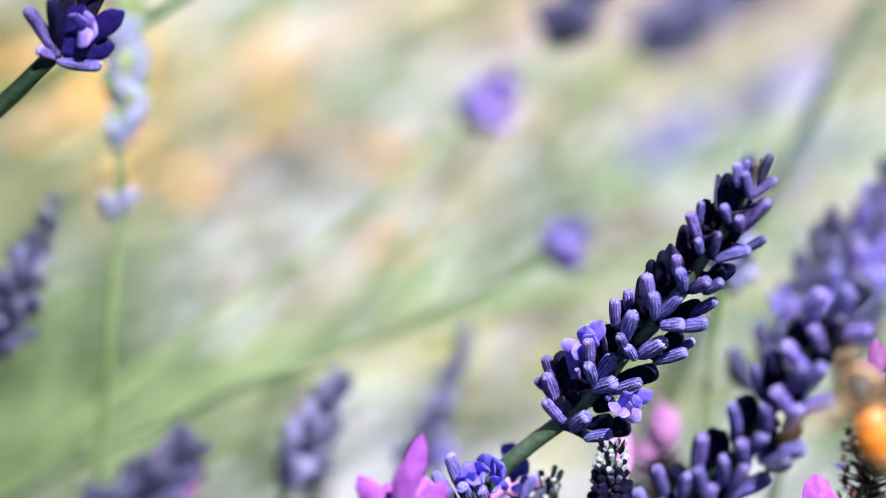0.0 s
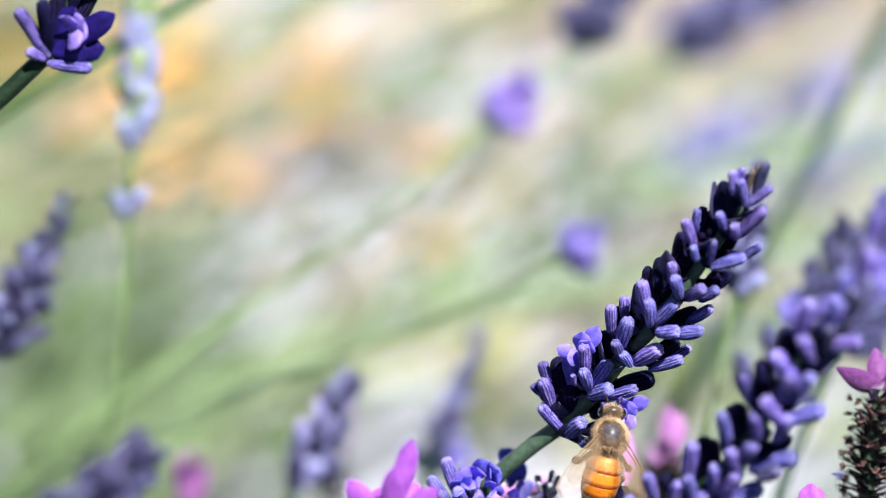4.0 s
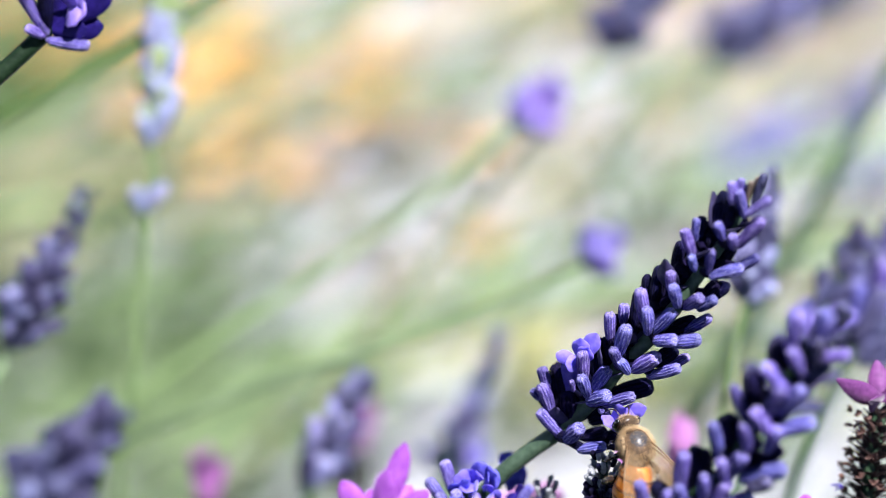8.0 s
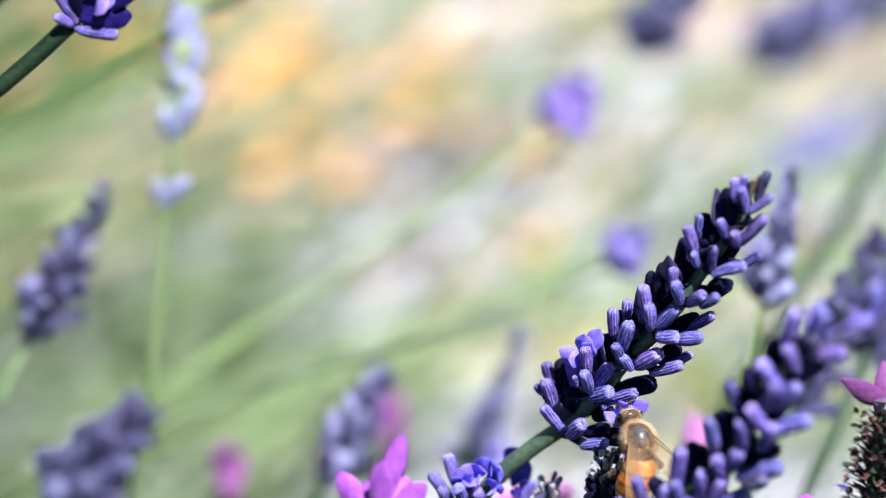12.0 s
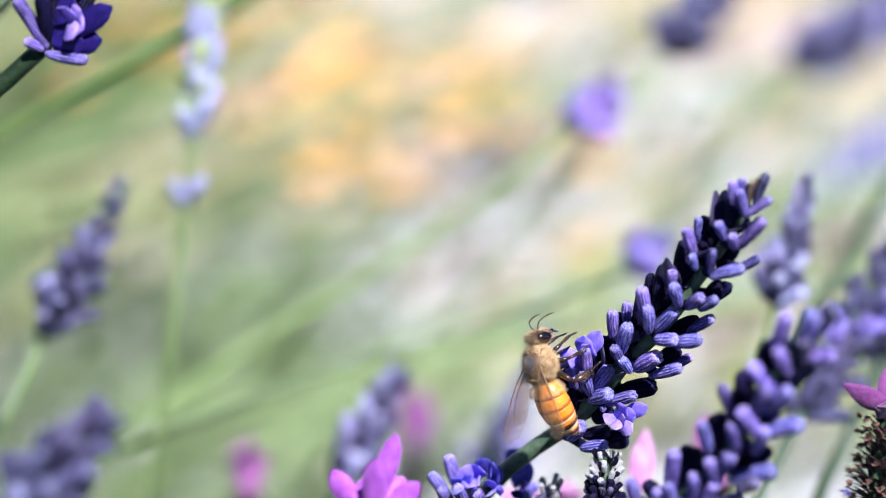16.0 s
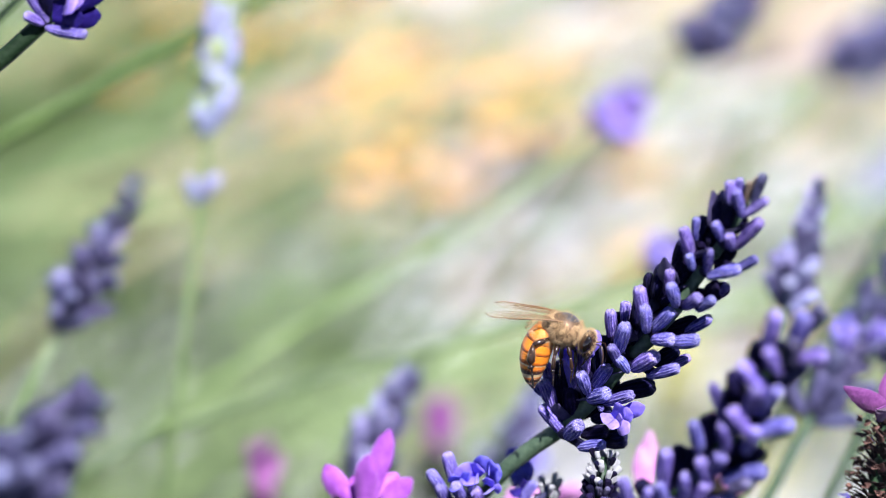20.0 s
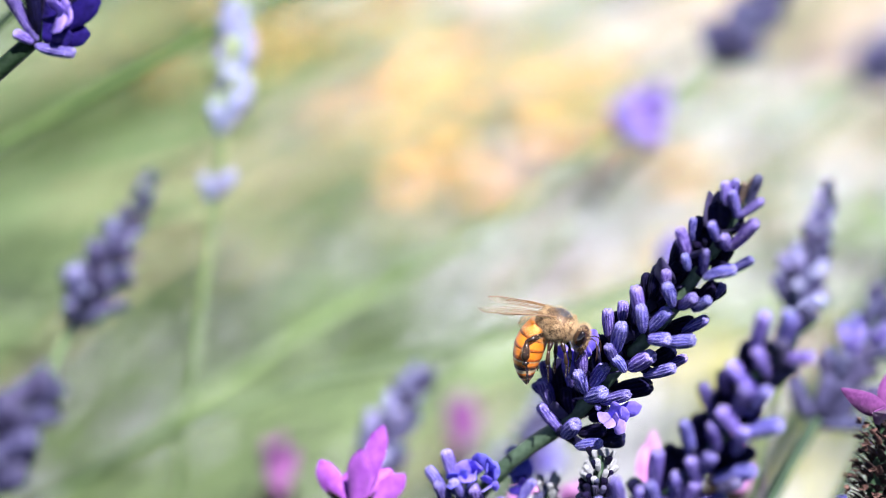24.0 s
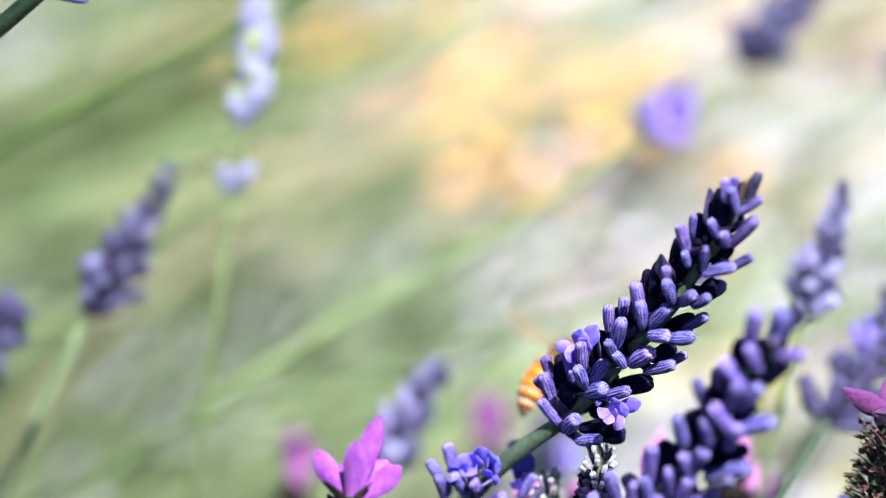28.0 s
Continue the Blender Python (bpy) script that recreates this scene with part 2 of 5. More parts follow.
def blade(bm, root, tip, width, curl=0.15, steps=5, cup=0.25, up=Vector((0, 0, 1)), blunt=0.6, rounded=False):
    """A thin cupped leaf or petal with two skins."""
    d = tip - root
    side = d.cross(up)
    if side.length < 1e-6:
        side = d.cross(Vector((1, 0, 0)))
    side.normalize()
    nor = side.cross(d).normalized()
    rows, under = [], []
    for k in range(steps + 1):
        s = k / steps
        w = width * 0.5 * max(0.08, math.sin(math.pi * min(1, s ** blunt * 0.93 + 0.03)))
        if rounded:
            w = width * 0.5 * (0.3 + 0.7 * s / 0.65 if s < 0.65 else max(0.12, math.sqrt(max(0.0, 1 - ((s - 0.65) / 0.355) ** 2))))
        c = root + d * s + nor * (curl * d.length * s * s)
        line = [c - side * w + nor * cup * w, c, c + side * w + nor * cup * w]
        rows.append([bm.verts.new(q) for q in line])
        under.append([bm.verts.new(q - nor * width * 0.045) for q in line])
    for k in range(steps):
        for j in range(2):
            bm.faces.new((rows[k][j], rows[k][j + 1], rows[k + 1][j + 1], rows[k + 1][j]))
            bm.faces.new((under[k][j], under[k + 1][j], under[k + 1][j + 1], under[k][j + 1]))
        bm.faces.new((rows[k][0], rows[k + 1][0], under[k + 1][0], under[k][0]))
        bm.faces.new((rows[k][2], under[k][2], under[k + 1][2], rows[k + 1][2]))
    return bm


def calyx_mesh(name, mat, sides, ribs, seed):
    """A bud one unit long and one wide: narrow foot, ribbed barrel, blunt toothed mouth."""
    r = random.Random(seed)
    prof = ((0, 0.14), (0.05, 0.27), (0.16, 0.38), (0.36, 0.46), (0.6, 0.5), (0.8, 0.485), (0.91, 0.45), (0.96, 0.38), (0.985, 0.28), (0.998, 0.14), (1.0, 0.03))
    bm = lathe(bmesh.new(), [(z, w * r.uniform(0.95, 1.05)) for z, w in prof], sides, 0.05 if ribs else 0, ribs)
    bend = r.uniform(-0.12, 0.12)
    for v in bm.verts:
        if ribs and v.co.z > 0.94:
            v.co.z += 0.018 * math.cos(5 * math.atan2(v.co.y, v.co.x))
        v.co.x += bend * math.sin(math.pi * v.co.z)
    return mesh_of(name, bm, mat)


BUDS = [calyx_mesh("calyx", CALYX, 52, 13, s) for s in range(4)]
BUDS_TIP = [calyx_mesh("calyx", CALYX_TIP, 30, 10, s + 9) for s in range(2)]
SOFT_BUDS = {m: [calyx_mesh("calyx", m, 10, 0, s + 20) for s in range(2)] for m in (CALYX, PALE, PALEST, GREENISH, DULL, CALYX_TIP, WHITE, WITHERED, SHADE_NAVY, LILAC)}
BUDS_SHADE = [calyx_mesh("calyx", SHADE_NAVY, 26, 13, s + 40) for s in range(3)]


def aim(root, tip, width, turn=0.0):
    """The pose of a unit bud from root to tip."""
    d = tip - root
    q = d.to_track_quat("Z", "Y").to_matrix().to_4x4()
    return Matrix.Translation(root) @ q @ Matrix.Rotation(turn, 4, "Z") @ Matrix.Diagonal((width, width, d.length, 1))


def bezier(a, b, c, d, n):
    return [a * (1 - s) ** 3 + b * 3 * s * (1 - s) ** 2 + c * 3 * s * s * (1 - s) + d * s ** 3 for s in (k / n for k in range(n + 1))]


def stem_line(root, foot, tip, n=14, via=None):
    """From the ground up to the foot of the spike, then on along it to the tip; relative to the root."""
    d = (tip - foot).normalized()
    reach = (foot - root).length
    if via:
        via = Vector(via)
        e = (foot - via).normalized()
        k = (via - root).length
        line = bezier(Vector(), Vector((0, 0, k * 0.4)), via - root - e * k * 0.4, via - root, n - 4)[:-1] + [via - root + (foot - via) * s - Vector((0, 0, 0.03)) * (foot - via).length * math.sin(math.pi * s) for s in (0, 0.25, 0.5, 0.75, 1.0)]
        return line + [foot - root + (tip - foot) * s for s in (0.33, 0.66, 0.97)]
    line = bezier(Vector(), Vector((0, 0, reach * 0.35)), foot - root - d * reach * 0.4, foot - root, n)
    return line + [foot - root + (tip - foot) * s for s in (0.33, 0.66, 0.97)]


def stalk(root, foot, tip, label, mat=CALYX, stem=STEM, whorls=6, per=8, bud=0.0060, width=0.0024, spread=50, stem_r=0.0008,
          seed=1, second=None, florets=0, group="lavender stalks", category="lavender", gap=0.0, via=None, buds=None, crown=None, share=0.4, taper=0.45):
    """One lavender stalk: stem, whorls of buds up the spike, a few open florets."""
    r = random.Random(seed)
    root, foot, tip = Vector(root), Vector(foot), Vector(tip)
    thing = new("lavender_stalk")
    thing.location = root
    tagged(thing, label, category, group)
    line = stem_line(root, foot, tip, via=via)
    part("stem", tube(bmesh.new(), line, [stem_r * (1.25 - 0.35 * k / len(line)) for k in range(len(line) - 3)] + [stem_r * 0.8, stem_r * 0.6, stem_r * 0.3], 8), stem, thing)
    axis = tip - foot
    d = axis.normalized()
    u = d.orthogonal().normalized()
    v = d.cross(u)
    for w in range(whorls):
        s = w / max(1, whorls - 1)
        if gap and w:
            s = gap + (1 - gap) * (w - 1) / (whorls - 2)
        centre = foot - root + d * max(0.3, 1 - 0.35 * bud / axis.length) * axis.length * s
        size = 0.75 if gap and w == 0 else 1.0 - taper * s
        count = 5 if gap and w == 0 else max(4, round(per * (1 - 0.35 * s)))
        off = r.uniform(0, 6.28)
        for k in range(count):
            a = off + 2 * math.pi * k / count + r.uniform(-0.25, 0.25)
            lean = radians(spread * (1 - 0.55 * s) * r.uniform(0.6, 1.25))
            out = u * math.cos(a) + v * math.sin(a)
            start = centre + d * r.uniform(-0.2, 0.25) * bud + out * stem_r
            end = start + (d * math.cos(lean) + out * math.sin(lean)) * bud * size * r.uniform(0.8, 1.15)
            m = second if second and r.random() < share else mat
            if gap and w == 0:
                m = mat
            if crown and w >= whorls - 4 and r.random() < 0.75:
                m = crown
            part("calyx", r.choice(buds if buds and m is CALYX else SOFT_BUDS[m]), m, thing, m=aim(start, end, width * size * r.uniform(0.85, 1.1), r.uniform(0, 6)))
            if florets and k < florets and w % 2 == 0:
                floret(thing, end, (end - start).normalized(), bud * 0.55, PETAL, r)
    return thing


def floret(thing, at, d, size, mat, r, lobes=5):
    """An open two-lipped flower at the mouth of a bud: a short tube with spread lobes."""
    bm = bmesh.new()
    u = d.orthogonal().normalized()
    v = d.cross(u)
    tube(bm, [at - d * size * 0.5, at, at + d * size * 0.35], [size * 0.16, size * 0.2, size * 0.3], 8)
    for k in range(lobes):
        a = 2 * math.pi * k / lobes + r.uniform(-0.2, 0.2)
        out = u * math.cos(a) + v * math.sin(a)
        big = r.uniform(0.75, 1.15)
        blade(bm, at + d * size * 0.3, at + d * size * 0.4 + out * size * big * 0.9, size * 0.85 * big, r.uniform(-0.1, 0.25), 7, 0.2, up=d, rounded=True)
    return part("floret", bm, mat, thing, "open corolla with spread lobes")


# ---- ground ----
def ground():
    bm = bmesh.new()
    cells = 60
    line = [math.copysign(abs(k / cells) ** 6, k) * 150 + k / cells * 1.2 for k in range(-cells, cells + 1)]
    grid = [[bm.verts.new((x, y + 0.6, 0.004 * noise.noise(Vector((x * 9, y * 9, 0))) - 0.004)) for x in line] for y in line]
    for a, b in zip(grid, grid[1:]):
        for k in range(len(line) - 1):
            bm.faces.new((a[k], a[k + 1], b[k + 1], b[k]))
    g = new("ground", mesh_of("ground", bm, SOIL))
    tagged(g, "pale sunlit gravel ground of a garden bed", "ground", kind="structure")


ground()


def gravel():
    """Loose stones over the part of the ground that lies behind the plants."""
    r = random.Random(5)
    bm = bmesh.new()
    for _ in range(1500):
        x, y = r.uniform(-0.6, 0.6), r.uniform(0.25, 1.5)
        s = r.uniform(0.004, 0.013)
        m = Matrix.Translation((x, y, s * 0.25)) @ Euler((r.uniform(-0.3, 0.3), r.uniform(-0.3, 0.3), r.uniform(0, 6))).to_matrix().to_4x4() @ Matrix.Diagonal((s, s * r.uniform(0.6, 0.9), s * r.uniform(0.4, 0.65), 1))
        for v in bmesh.ops.create_icosphere(bm, subdivisions=1, radius=1.0, matrix=m)["verts"]:
            v.co += Vector((r.uniform(-1, 1), r.uniform(-1, 1), r.uniform(-1, 1))) * s * 0.12
    tagged(new("gravel", mesh_of("gravel", bm, STONE)), "loose pale grey and cream gravel stones", "gravel", kind="stuff")


gravel()


# ---- the sharp lavender spike ----
def hero():
    """The spike in focus: every bud set to fit the camera's view, eight whorls leaning up to the right."""
    r = random.Random(3)
    root = Vector((-0.055, -0.02, 0.0))
    foot, tip = Vector((0.0145, -0.0021, 0.2978)), Vector((0.0364, -0.0055, 0.3338))
    thing = new("lavender_stalk")
    thing.location = root
    tagged(thing, "sharp violet lavender spike of ribbed buds on a green stem", "lavender", "lavender stalks")
    spine = [Vector(p) - root for p in ((0.0084, -0.0014, 0.2917), (0.0116, -0.0017, 0.2949), (0.0152, -0.0022, 0.2982), (0.0191, -0.0027, 0.3032), (0.0223, -0.0031, 0.3084),
                                        (0.0250, -0.0035, 0.3115), (0.0281, -0.0040, 0.3163), (0.0301, -0.0043, 0.3200), (0.0324, -0.0047, 0.3240), (0.0344, -0.0051, 0.3278), (0.0359, -0.0054, 0.3321))]
    line = bezier(Vector(), Vector((0, 0, 0.10)), spine[0] - (spine[1] - spine[0]).normalized() * 0.05, spine[0], 12)[:-1] + spine
    part("stem", tube(bmesh.new(), line, [0.00105] * (len(line) - 8) + [0.0010, 0.0010, 0.0009, 0.0009, 0.0008, 0.0007, 0.0006, 0.0003], 12), STEM_WAXY, thing)

    def bud(a, b, w, mesh=None, mat=CALYX):
        a, b = Vector(a) - root, Vector(b) - root
        part("calyx", mesh or r.choice(BUDS), mat, thing, m=aim(a, b, w * 0.001, r.uniform(0, 6)))
        # near-black filler added from stem to bud, like shade in the gap
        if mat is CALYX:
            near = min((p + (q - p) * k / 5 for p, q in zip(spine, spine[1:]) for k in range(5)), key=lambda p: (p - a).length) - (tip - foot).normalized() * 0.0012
            part("calyx_foot", r.choice(SOFT_BUDS[SHADE_NAVY]), SHADE_NAVY, thing, m=aim(near, a + (b - a) * 0.25, w * 0.00085, 0))

    # buds made with this get the near-black colour that stands in for shade
    deep = lambda: r.choice(BUDS_SHADE)
    tips = lambda: r.choice(BUDS_TIP)
    # lowest whorl
    bud((0.0151, -0.0031, 0.2977), (0.0123, -0.0030, 0.3012), 1.66)
    bud((0.0138, -0.0027, 0.3005), (0.0124, -0.0027, 0.3046), 1.72)
    bud((0.0134, -0.0017, 0.3032), (0.0124, -0.0014, 0.3063), 1.44)
    bud((0.0126, -0.0019, 0.3019), (0.0113, -0.0016, 0.3033), 1.03)
    bud((0.0156, -0.0045, 0.2979), (0.0173, -0.0068, 0.3012), 1.99)
    bud((0.0171, -0.0052, 0.2970), (0.0204, -0.0066, 0.2986), 1.51)
    bud((0.0172, -0.0034, 0.2979), (0.0205, -0.0044, 0.2993), 1.86, deep(), SHADE_NAVY)
    bud((0.0193, -0.0029, 0.2970), (0.0228, -0.0035, 0.2979), 2.48, deep(), SHADE_NAVY)
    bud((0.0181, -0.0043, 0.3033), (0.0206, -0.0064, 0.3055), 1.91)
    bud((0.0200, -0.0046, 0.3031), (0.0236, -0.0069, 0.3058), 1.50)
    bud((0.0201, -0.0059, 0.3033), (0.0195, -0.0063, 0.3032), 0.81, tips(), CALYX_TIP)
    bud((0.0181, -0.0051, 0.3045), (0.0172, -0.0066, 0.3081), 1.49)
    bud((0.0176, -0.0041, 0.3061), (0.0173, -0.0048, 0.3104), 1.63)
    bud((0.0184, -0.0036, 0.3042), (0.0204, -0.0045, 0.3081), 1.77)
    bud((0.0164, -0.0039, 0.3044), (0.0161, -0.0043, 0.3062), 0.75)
    bud((0.0157, -0.0013, 0.3003), (0.0146, -0.0000, 0.3062), 2.76, deep(), SHADE_NAVY)
    bud((0.0149, -0.0016, 0.3000), (0.0137, -0.0008, 0.3047), 2.07, deep(), SHADE_NAVY)
    bud((0.0184, -0.0016, 0.3050), (0.0197, -0.0012, 0.3098), 1.78, deep(), SHADE_NAVY)
    bud((0.0162, -0.0023, 0.2993), (0.0157, -0.0021, 0.3035), 2.48, deep(), SHADE_NAVY)
    bud((0.0184, -0.0023, 0.2994), (0.0208, -0.0026, 0.3010), 2.07, deep(), SHADE_NAVY)
    # second whorl
    bud((0.0206, -0.0036, 0.3114), (0.0204, -0.0039, 0.3153), 1.48)
    bud((0.0220, -0.0029, 0.3132), (0.0221, -0.0028, 0.3160), 1.35)
    bud((0.0216, -0.0047, 0.3098), (0.0225, -0.0065, 0.3149), 1.82)
    bud((0.0219, -0.0056, 0.3088), (0.0208, -0.0071, 0.3122), 1.34)
    bud((0.0229, -0.0059, 0.3082), (0.0217, -0.0069, 0.3106), 1.21, tips(), CALYX_TIP)
    bud((0.0233, -0.0050, 0.3082), (0.0262, -0.0073, 0.3115), 2.02)
    bud((0.0251, -0.0054, 0.3076), (0.0289, -0.0069, 0.3099), 1.48)
    bud((0.0266, -0.0039, 0.3077), (0.0300, -0.0044, 0.3101), 1.28)
    bud((0.0208, -0.0025, 0.3033), (0.0259, -0.0029, 0.3051), 2.33, deep(), SHADE_NAVY)
    bud((0.0226, -0.0022, 0.3093), (0.0233, -0.0018, 0.3140), 1.90, deep(), SHADE_NAVY)
    bud((0.0254, -0.0036, 0.3085), (0.0285, -0.0041, 0.3109), 1.89, deep(), SHADE_NAVY)
    bud((0.0206, -0.0019, 0.3076), (0.0201, -0.0013, 0.3106), 1.77, deep(), SHADE_NAVY)
    # third whorl
    bud((0.0249, -0.0070, 0.3142), (0.0246, -0.0077, 0.3181), 1.46)
    bud((0.0246, -0.0056, 0.3148), (0.0238, -0.0063, 0.3198), 1.66)
    bud((0.0253, -0.0053, 0.3134), (0.0278, -0.0066, 0.3173), 1.60)
    bud((0.0256, -0.0071, 0.3134), (0.0282, -0.0085, 0.3144), 1.66)
    bud((0.0269, -0.0056, 0.3125), (0.0311, -0.0072, 0.3139), 1.67)
    bud((0.0286, -0.0037, 0.3127), (0.0323, -0.0052, 0.3159), 1.34)
    bud((0.0263, -0.0028, 0.3117), (0.0307, -0.0036, 0.3145), 2.02, deep(), SHADE_NAVY)
    bud((0.0248, -0.0025, 0.3139), (0.0247, -0.0023, 0.3197), 1.35, deep(), SHADE_NAVY)
    bud((0.0260, -0.0023, 0.3139), (0.0261, -0.0022, 0.3192), 1.14, deep(), SHADE_NAVY)
    bud((0.0276, -0.0026, 0.3115), (0.0302, -0.0031, 0.3131), 1.89, deep(), SHADE_NAVY)
    bud((0.0234, -0.0014, 0.3114), (0.0244, -0.0014, 0.3175), 1.63, deep(), SHADE_NAVY)
    # fourth whorl
    bud((0.0274, -0.0056, 0.3192), (0.0273, -0.0060, 0.3221), 1.32)
    bud((0.0283, -0.0067, 0.3177), (0.0275, -0.0075, 0.3211), 1.45)
    bud((0.0291, -0.0059, 0.3173), (0.0309, -0.0080, 0.3199), 1.52)
    bud((0.0306, -0.0062, 0.3173), (0.0326, -0.0075, 0.3195), 1.39)
    bud((0.0327, -0.0045, 0.3181), (0.0341, -0.0053, 0.3204), 1.06)
    bud((0.0301, -0.0039, 0.3165), (0.0340, -0.0045, 0.3198), 1.86, deep(), SHADE_NAVY)
    bud((0.0277, -0.0030, 0.3171), (0.0289, -0.0029, 0.3216), 2.00, deep(), SHADE_NAVY)
    bud((0.0267, -0.0024, 0.3159), (0.0267, -0.0023, 0.3196), 1.74, deep(), SHADE_NAVY)
    bud((0.0311, -0.0045, 0.3181), (0.0330, -0.0048, 0.3203), 1.59, deep(), SHADE_NAVY)
    # fifth whorl
    bud((0.0298, -0.0060, 0.3241), (0.0286, -0.0057, 0.3275), 1.44)
    bud((0.0302, -0.0043, 0.3249), (0.0300, -0.0042, 0.3282), 1.12)
    bud((0.0300, -0.0069, 0.3227), (0.0295, -0.0077, 0.3251), 1.05, tips(), CALYX_TIP)
    bud((0.0316, -0.0064, 0.3221), (0.0318, -0.0073, 0.3257), 1.18)
    bud((0.0317, -0.0073, 0.3221), (0.0355, -0.0083, 0.3240), 1.44)
    bud((0.0346, -0.0069, 0.3229), (0.0373, -0.0075, 0.3251), 1.17)
    bud((0.0305, -0.0039, 0.3224), (0.0304, -0.0037, 0.3255), 1.25, deep(), SHADE_NAVY)
    bud((0.0298, -0.0033, 0.3199), (0.0282, -0.0030, 0.3226), 1.73, deep(), SHADE_NAVY)
    bud((0.0326, -0.0038, 0.3211), (0.0345, -0.0042, 0.3247), 1.59, deep(), SHADE_NAVY)
    bud((0.0315, -0.0036, 0.3220), (0.0314, -0.0034, 0.3252), 1.59, deep(), SHADE_NAVY)
    bud((0.0294, -0.0046, 0.3212), (0.0278, -0.0043, 0.3222), 1.19, deep(), SHADE_NAVY)
    # sixth whorl
    bud((0.0331, -0.0066, 0.3266), (0.0323, -0.0074, 0.3292), 1.23)
    bud((0.0343, -0.0078, 0.3261), (0.0340, -0.0086, 0.3283), 1.30)
    bud((0.0346, -0.0060, 0.3254), (0.0375, -0.0072, 0.3298), 1.56)
    bud((0.0323, -0.0047, 0.3266), (0.0327, -0.0047, 0.3304), 1.77, deep(), SHADE_NAVY)
    bud((0.0315, -0.0040, 0.3243), (0.0316, -0.0041, 0.3262), 1.12, deep(), SHADE_NAVY)
    bud((0.0336, -0.0044, 0.3262), (0.0355, -0.0047, 0.3290), 1.70, deep(), SHADE_NAVY)
    # crown
    bud((0.0353, -0.0071, 0.3300), (0.0381, -0.0077, 0.3327), 1.10, tips(), CALYX_TIP)
    bud((0.0354, -0.0071, 0.3298), (0.0345, -0.0074, 0.3334), 1.16)
    bud((0.0339, -0.0068, 0.3313), (0.0337, -0.0068, 0.3342), 1.29, tips(), CALYX_TIP)
    bud((0.0347, -0.0061, 0.3321), (0.0348, -0.0061, 0.3343), 0.97)
    bud((0.0363, -0.0064, 0.3311), (0.0375, -0.0067, 0.3353), 1.23, r.choice(SOFT_BUDS[DULL]), DULL)
    bud((0.0336, -0.0055, 0.3277), (0.0338, -0.0055, 0.3307), 1.56, deep(), SHADE_NAVY)
    bud((0.0347, -0.0047, 0.3292), (0.0356, -0.0049, 0.3329), 1.30, deep(), SHADE_NAVY)
    bud((0.0355, -0.0068, 0.3315), (0.0359, -0.0069, 0.3344), 0.71, r.choice(SOFT_BUDS[WITHERED]), WITHERED)
    bud((0.0358, -0.0057, 0.3319), (0.0368, -0.0060, 0.3345), 0.77, r.choice(SOFT_BUDS[WITHERED]), WITHERED)

    # inner buds of every whorl, close round the stem; shade put into their colour
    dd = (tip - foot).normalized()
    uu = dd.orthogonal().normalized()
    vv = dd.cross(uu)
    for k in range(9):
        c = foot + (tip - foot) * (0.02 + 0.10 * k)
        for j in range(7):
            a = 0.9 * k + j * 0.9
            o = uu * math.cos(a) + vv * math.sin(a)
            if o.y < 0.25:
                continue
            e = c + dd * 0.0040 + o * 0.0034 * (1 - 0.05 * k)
            part("calyx", r.choice(BUDS_SHADE), SHADE_NAVY, thing, m=aim(c + o * 0.0006 - root, e - root, 0.0019 * (1 - 0.04 * k), r.uniform(0, 6)))

    def petals(name, centre, ends, width, mat, curl):
        bm = bmesh.new()
        c = Vector(centre) - root
        for e in ends:
            blade(bm, c, Vector(e) - root, width * r.uniform(0.85, 1.15), curl, 8, 0.22, up=Vector((-0.2, -0.9, 0.4)), rounded=True)
        part(name, bm, mat, thing, "open violet corolla")

    petals("floret", (0.0173, -0.0031, 0.3080), ((0.0191, -0.0031, 0.3122), (0.0171, -0.0033, 0.3116), (0.0141, -0.0033, 0.3093), (0.0152, -0.0045, 0.3086), (0.0181, -0.0040, 0.3107)), 0.0021, PETAL, 0.1)
    petals("corolla_tube", (0.0160, -0.0020, 0.3026), ((0.0163, -0.0027, 0.3088), (0.0157, -0.0024, 0.3086)), 0.0022, PETAL, 0.0)
    petals("floret", (0.0212, -0.0057, 0.3021), ((0.0253, -0.0068, 0.3043), (0.0240, -0.0075, 0.3034), (0.0201, -0.0073, 0.3019), (0.0228, -0.0070, 0.3042)), 0.0021, PETAL, 0.1)
    petals("floret", (0.0218, -0.0076, 0.3027), ((0.0236, -0.0097, 0.3021), (0.0215, -0.0093, 0.3021), (0.0227, -0.0086, 0.3033)), 0.0018, PETAL_PINK, 0.1)
    for k in range(8):
        s = 0.03 + 0.115 * k
        c = foot - root + (tip - foot) * s
        bm = bmesh.new()
        dd = (tip - foot).normalized()
        for j in range(2):
            a = k * 1.2 + j * math.pi
            o = dd.orthogonal() * math.cos(a) + dd.cross(dd.orthogonal()) * math.sin(a)
            blade(bm, c - dd * 0.001, c + dd * 0.0025 + o * 0.0026, 0.003, 0.1, 4)
        part("bract", bm, DARKLEAF, thing, "small dark bracts under a whorl")
    return thing


hero()

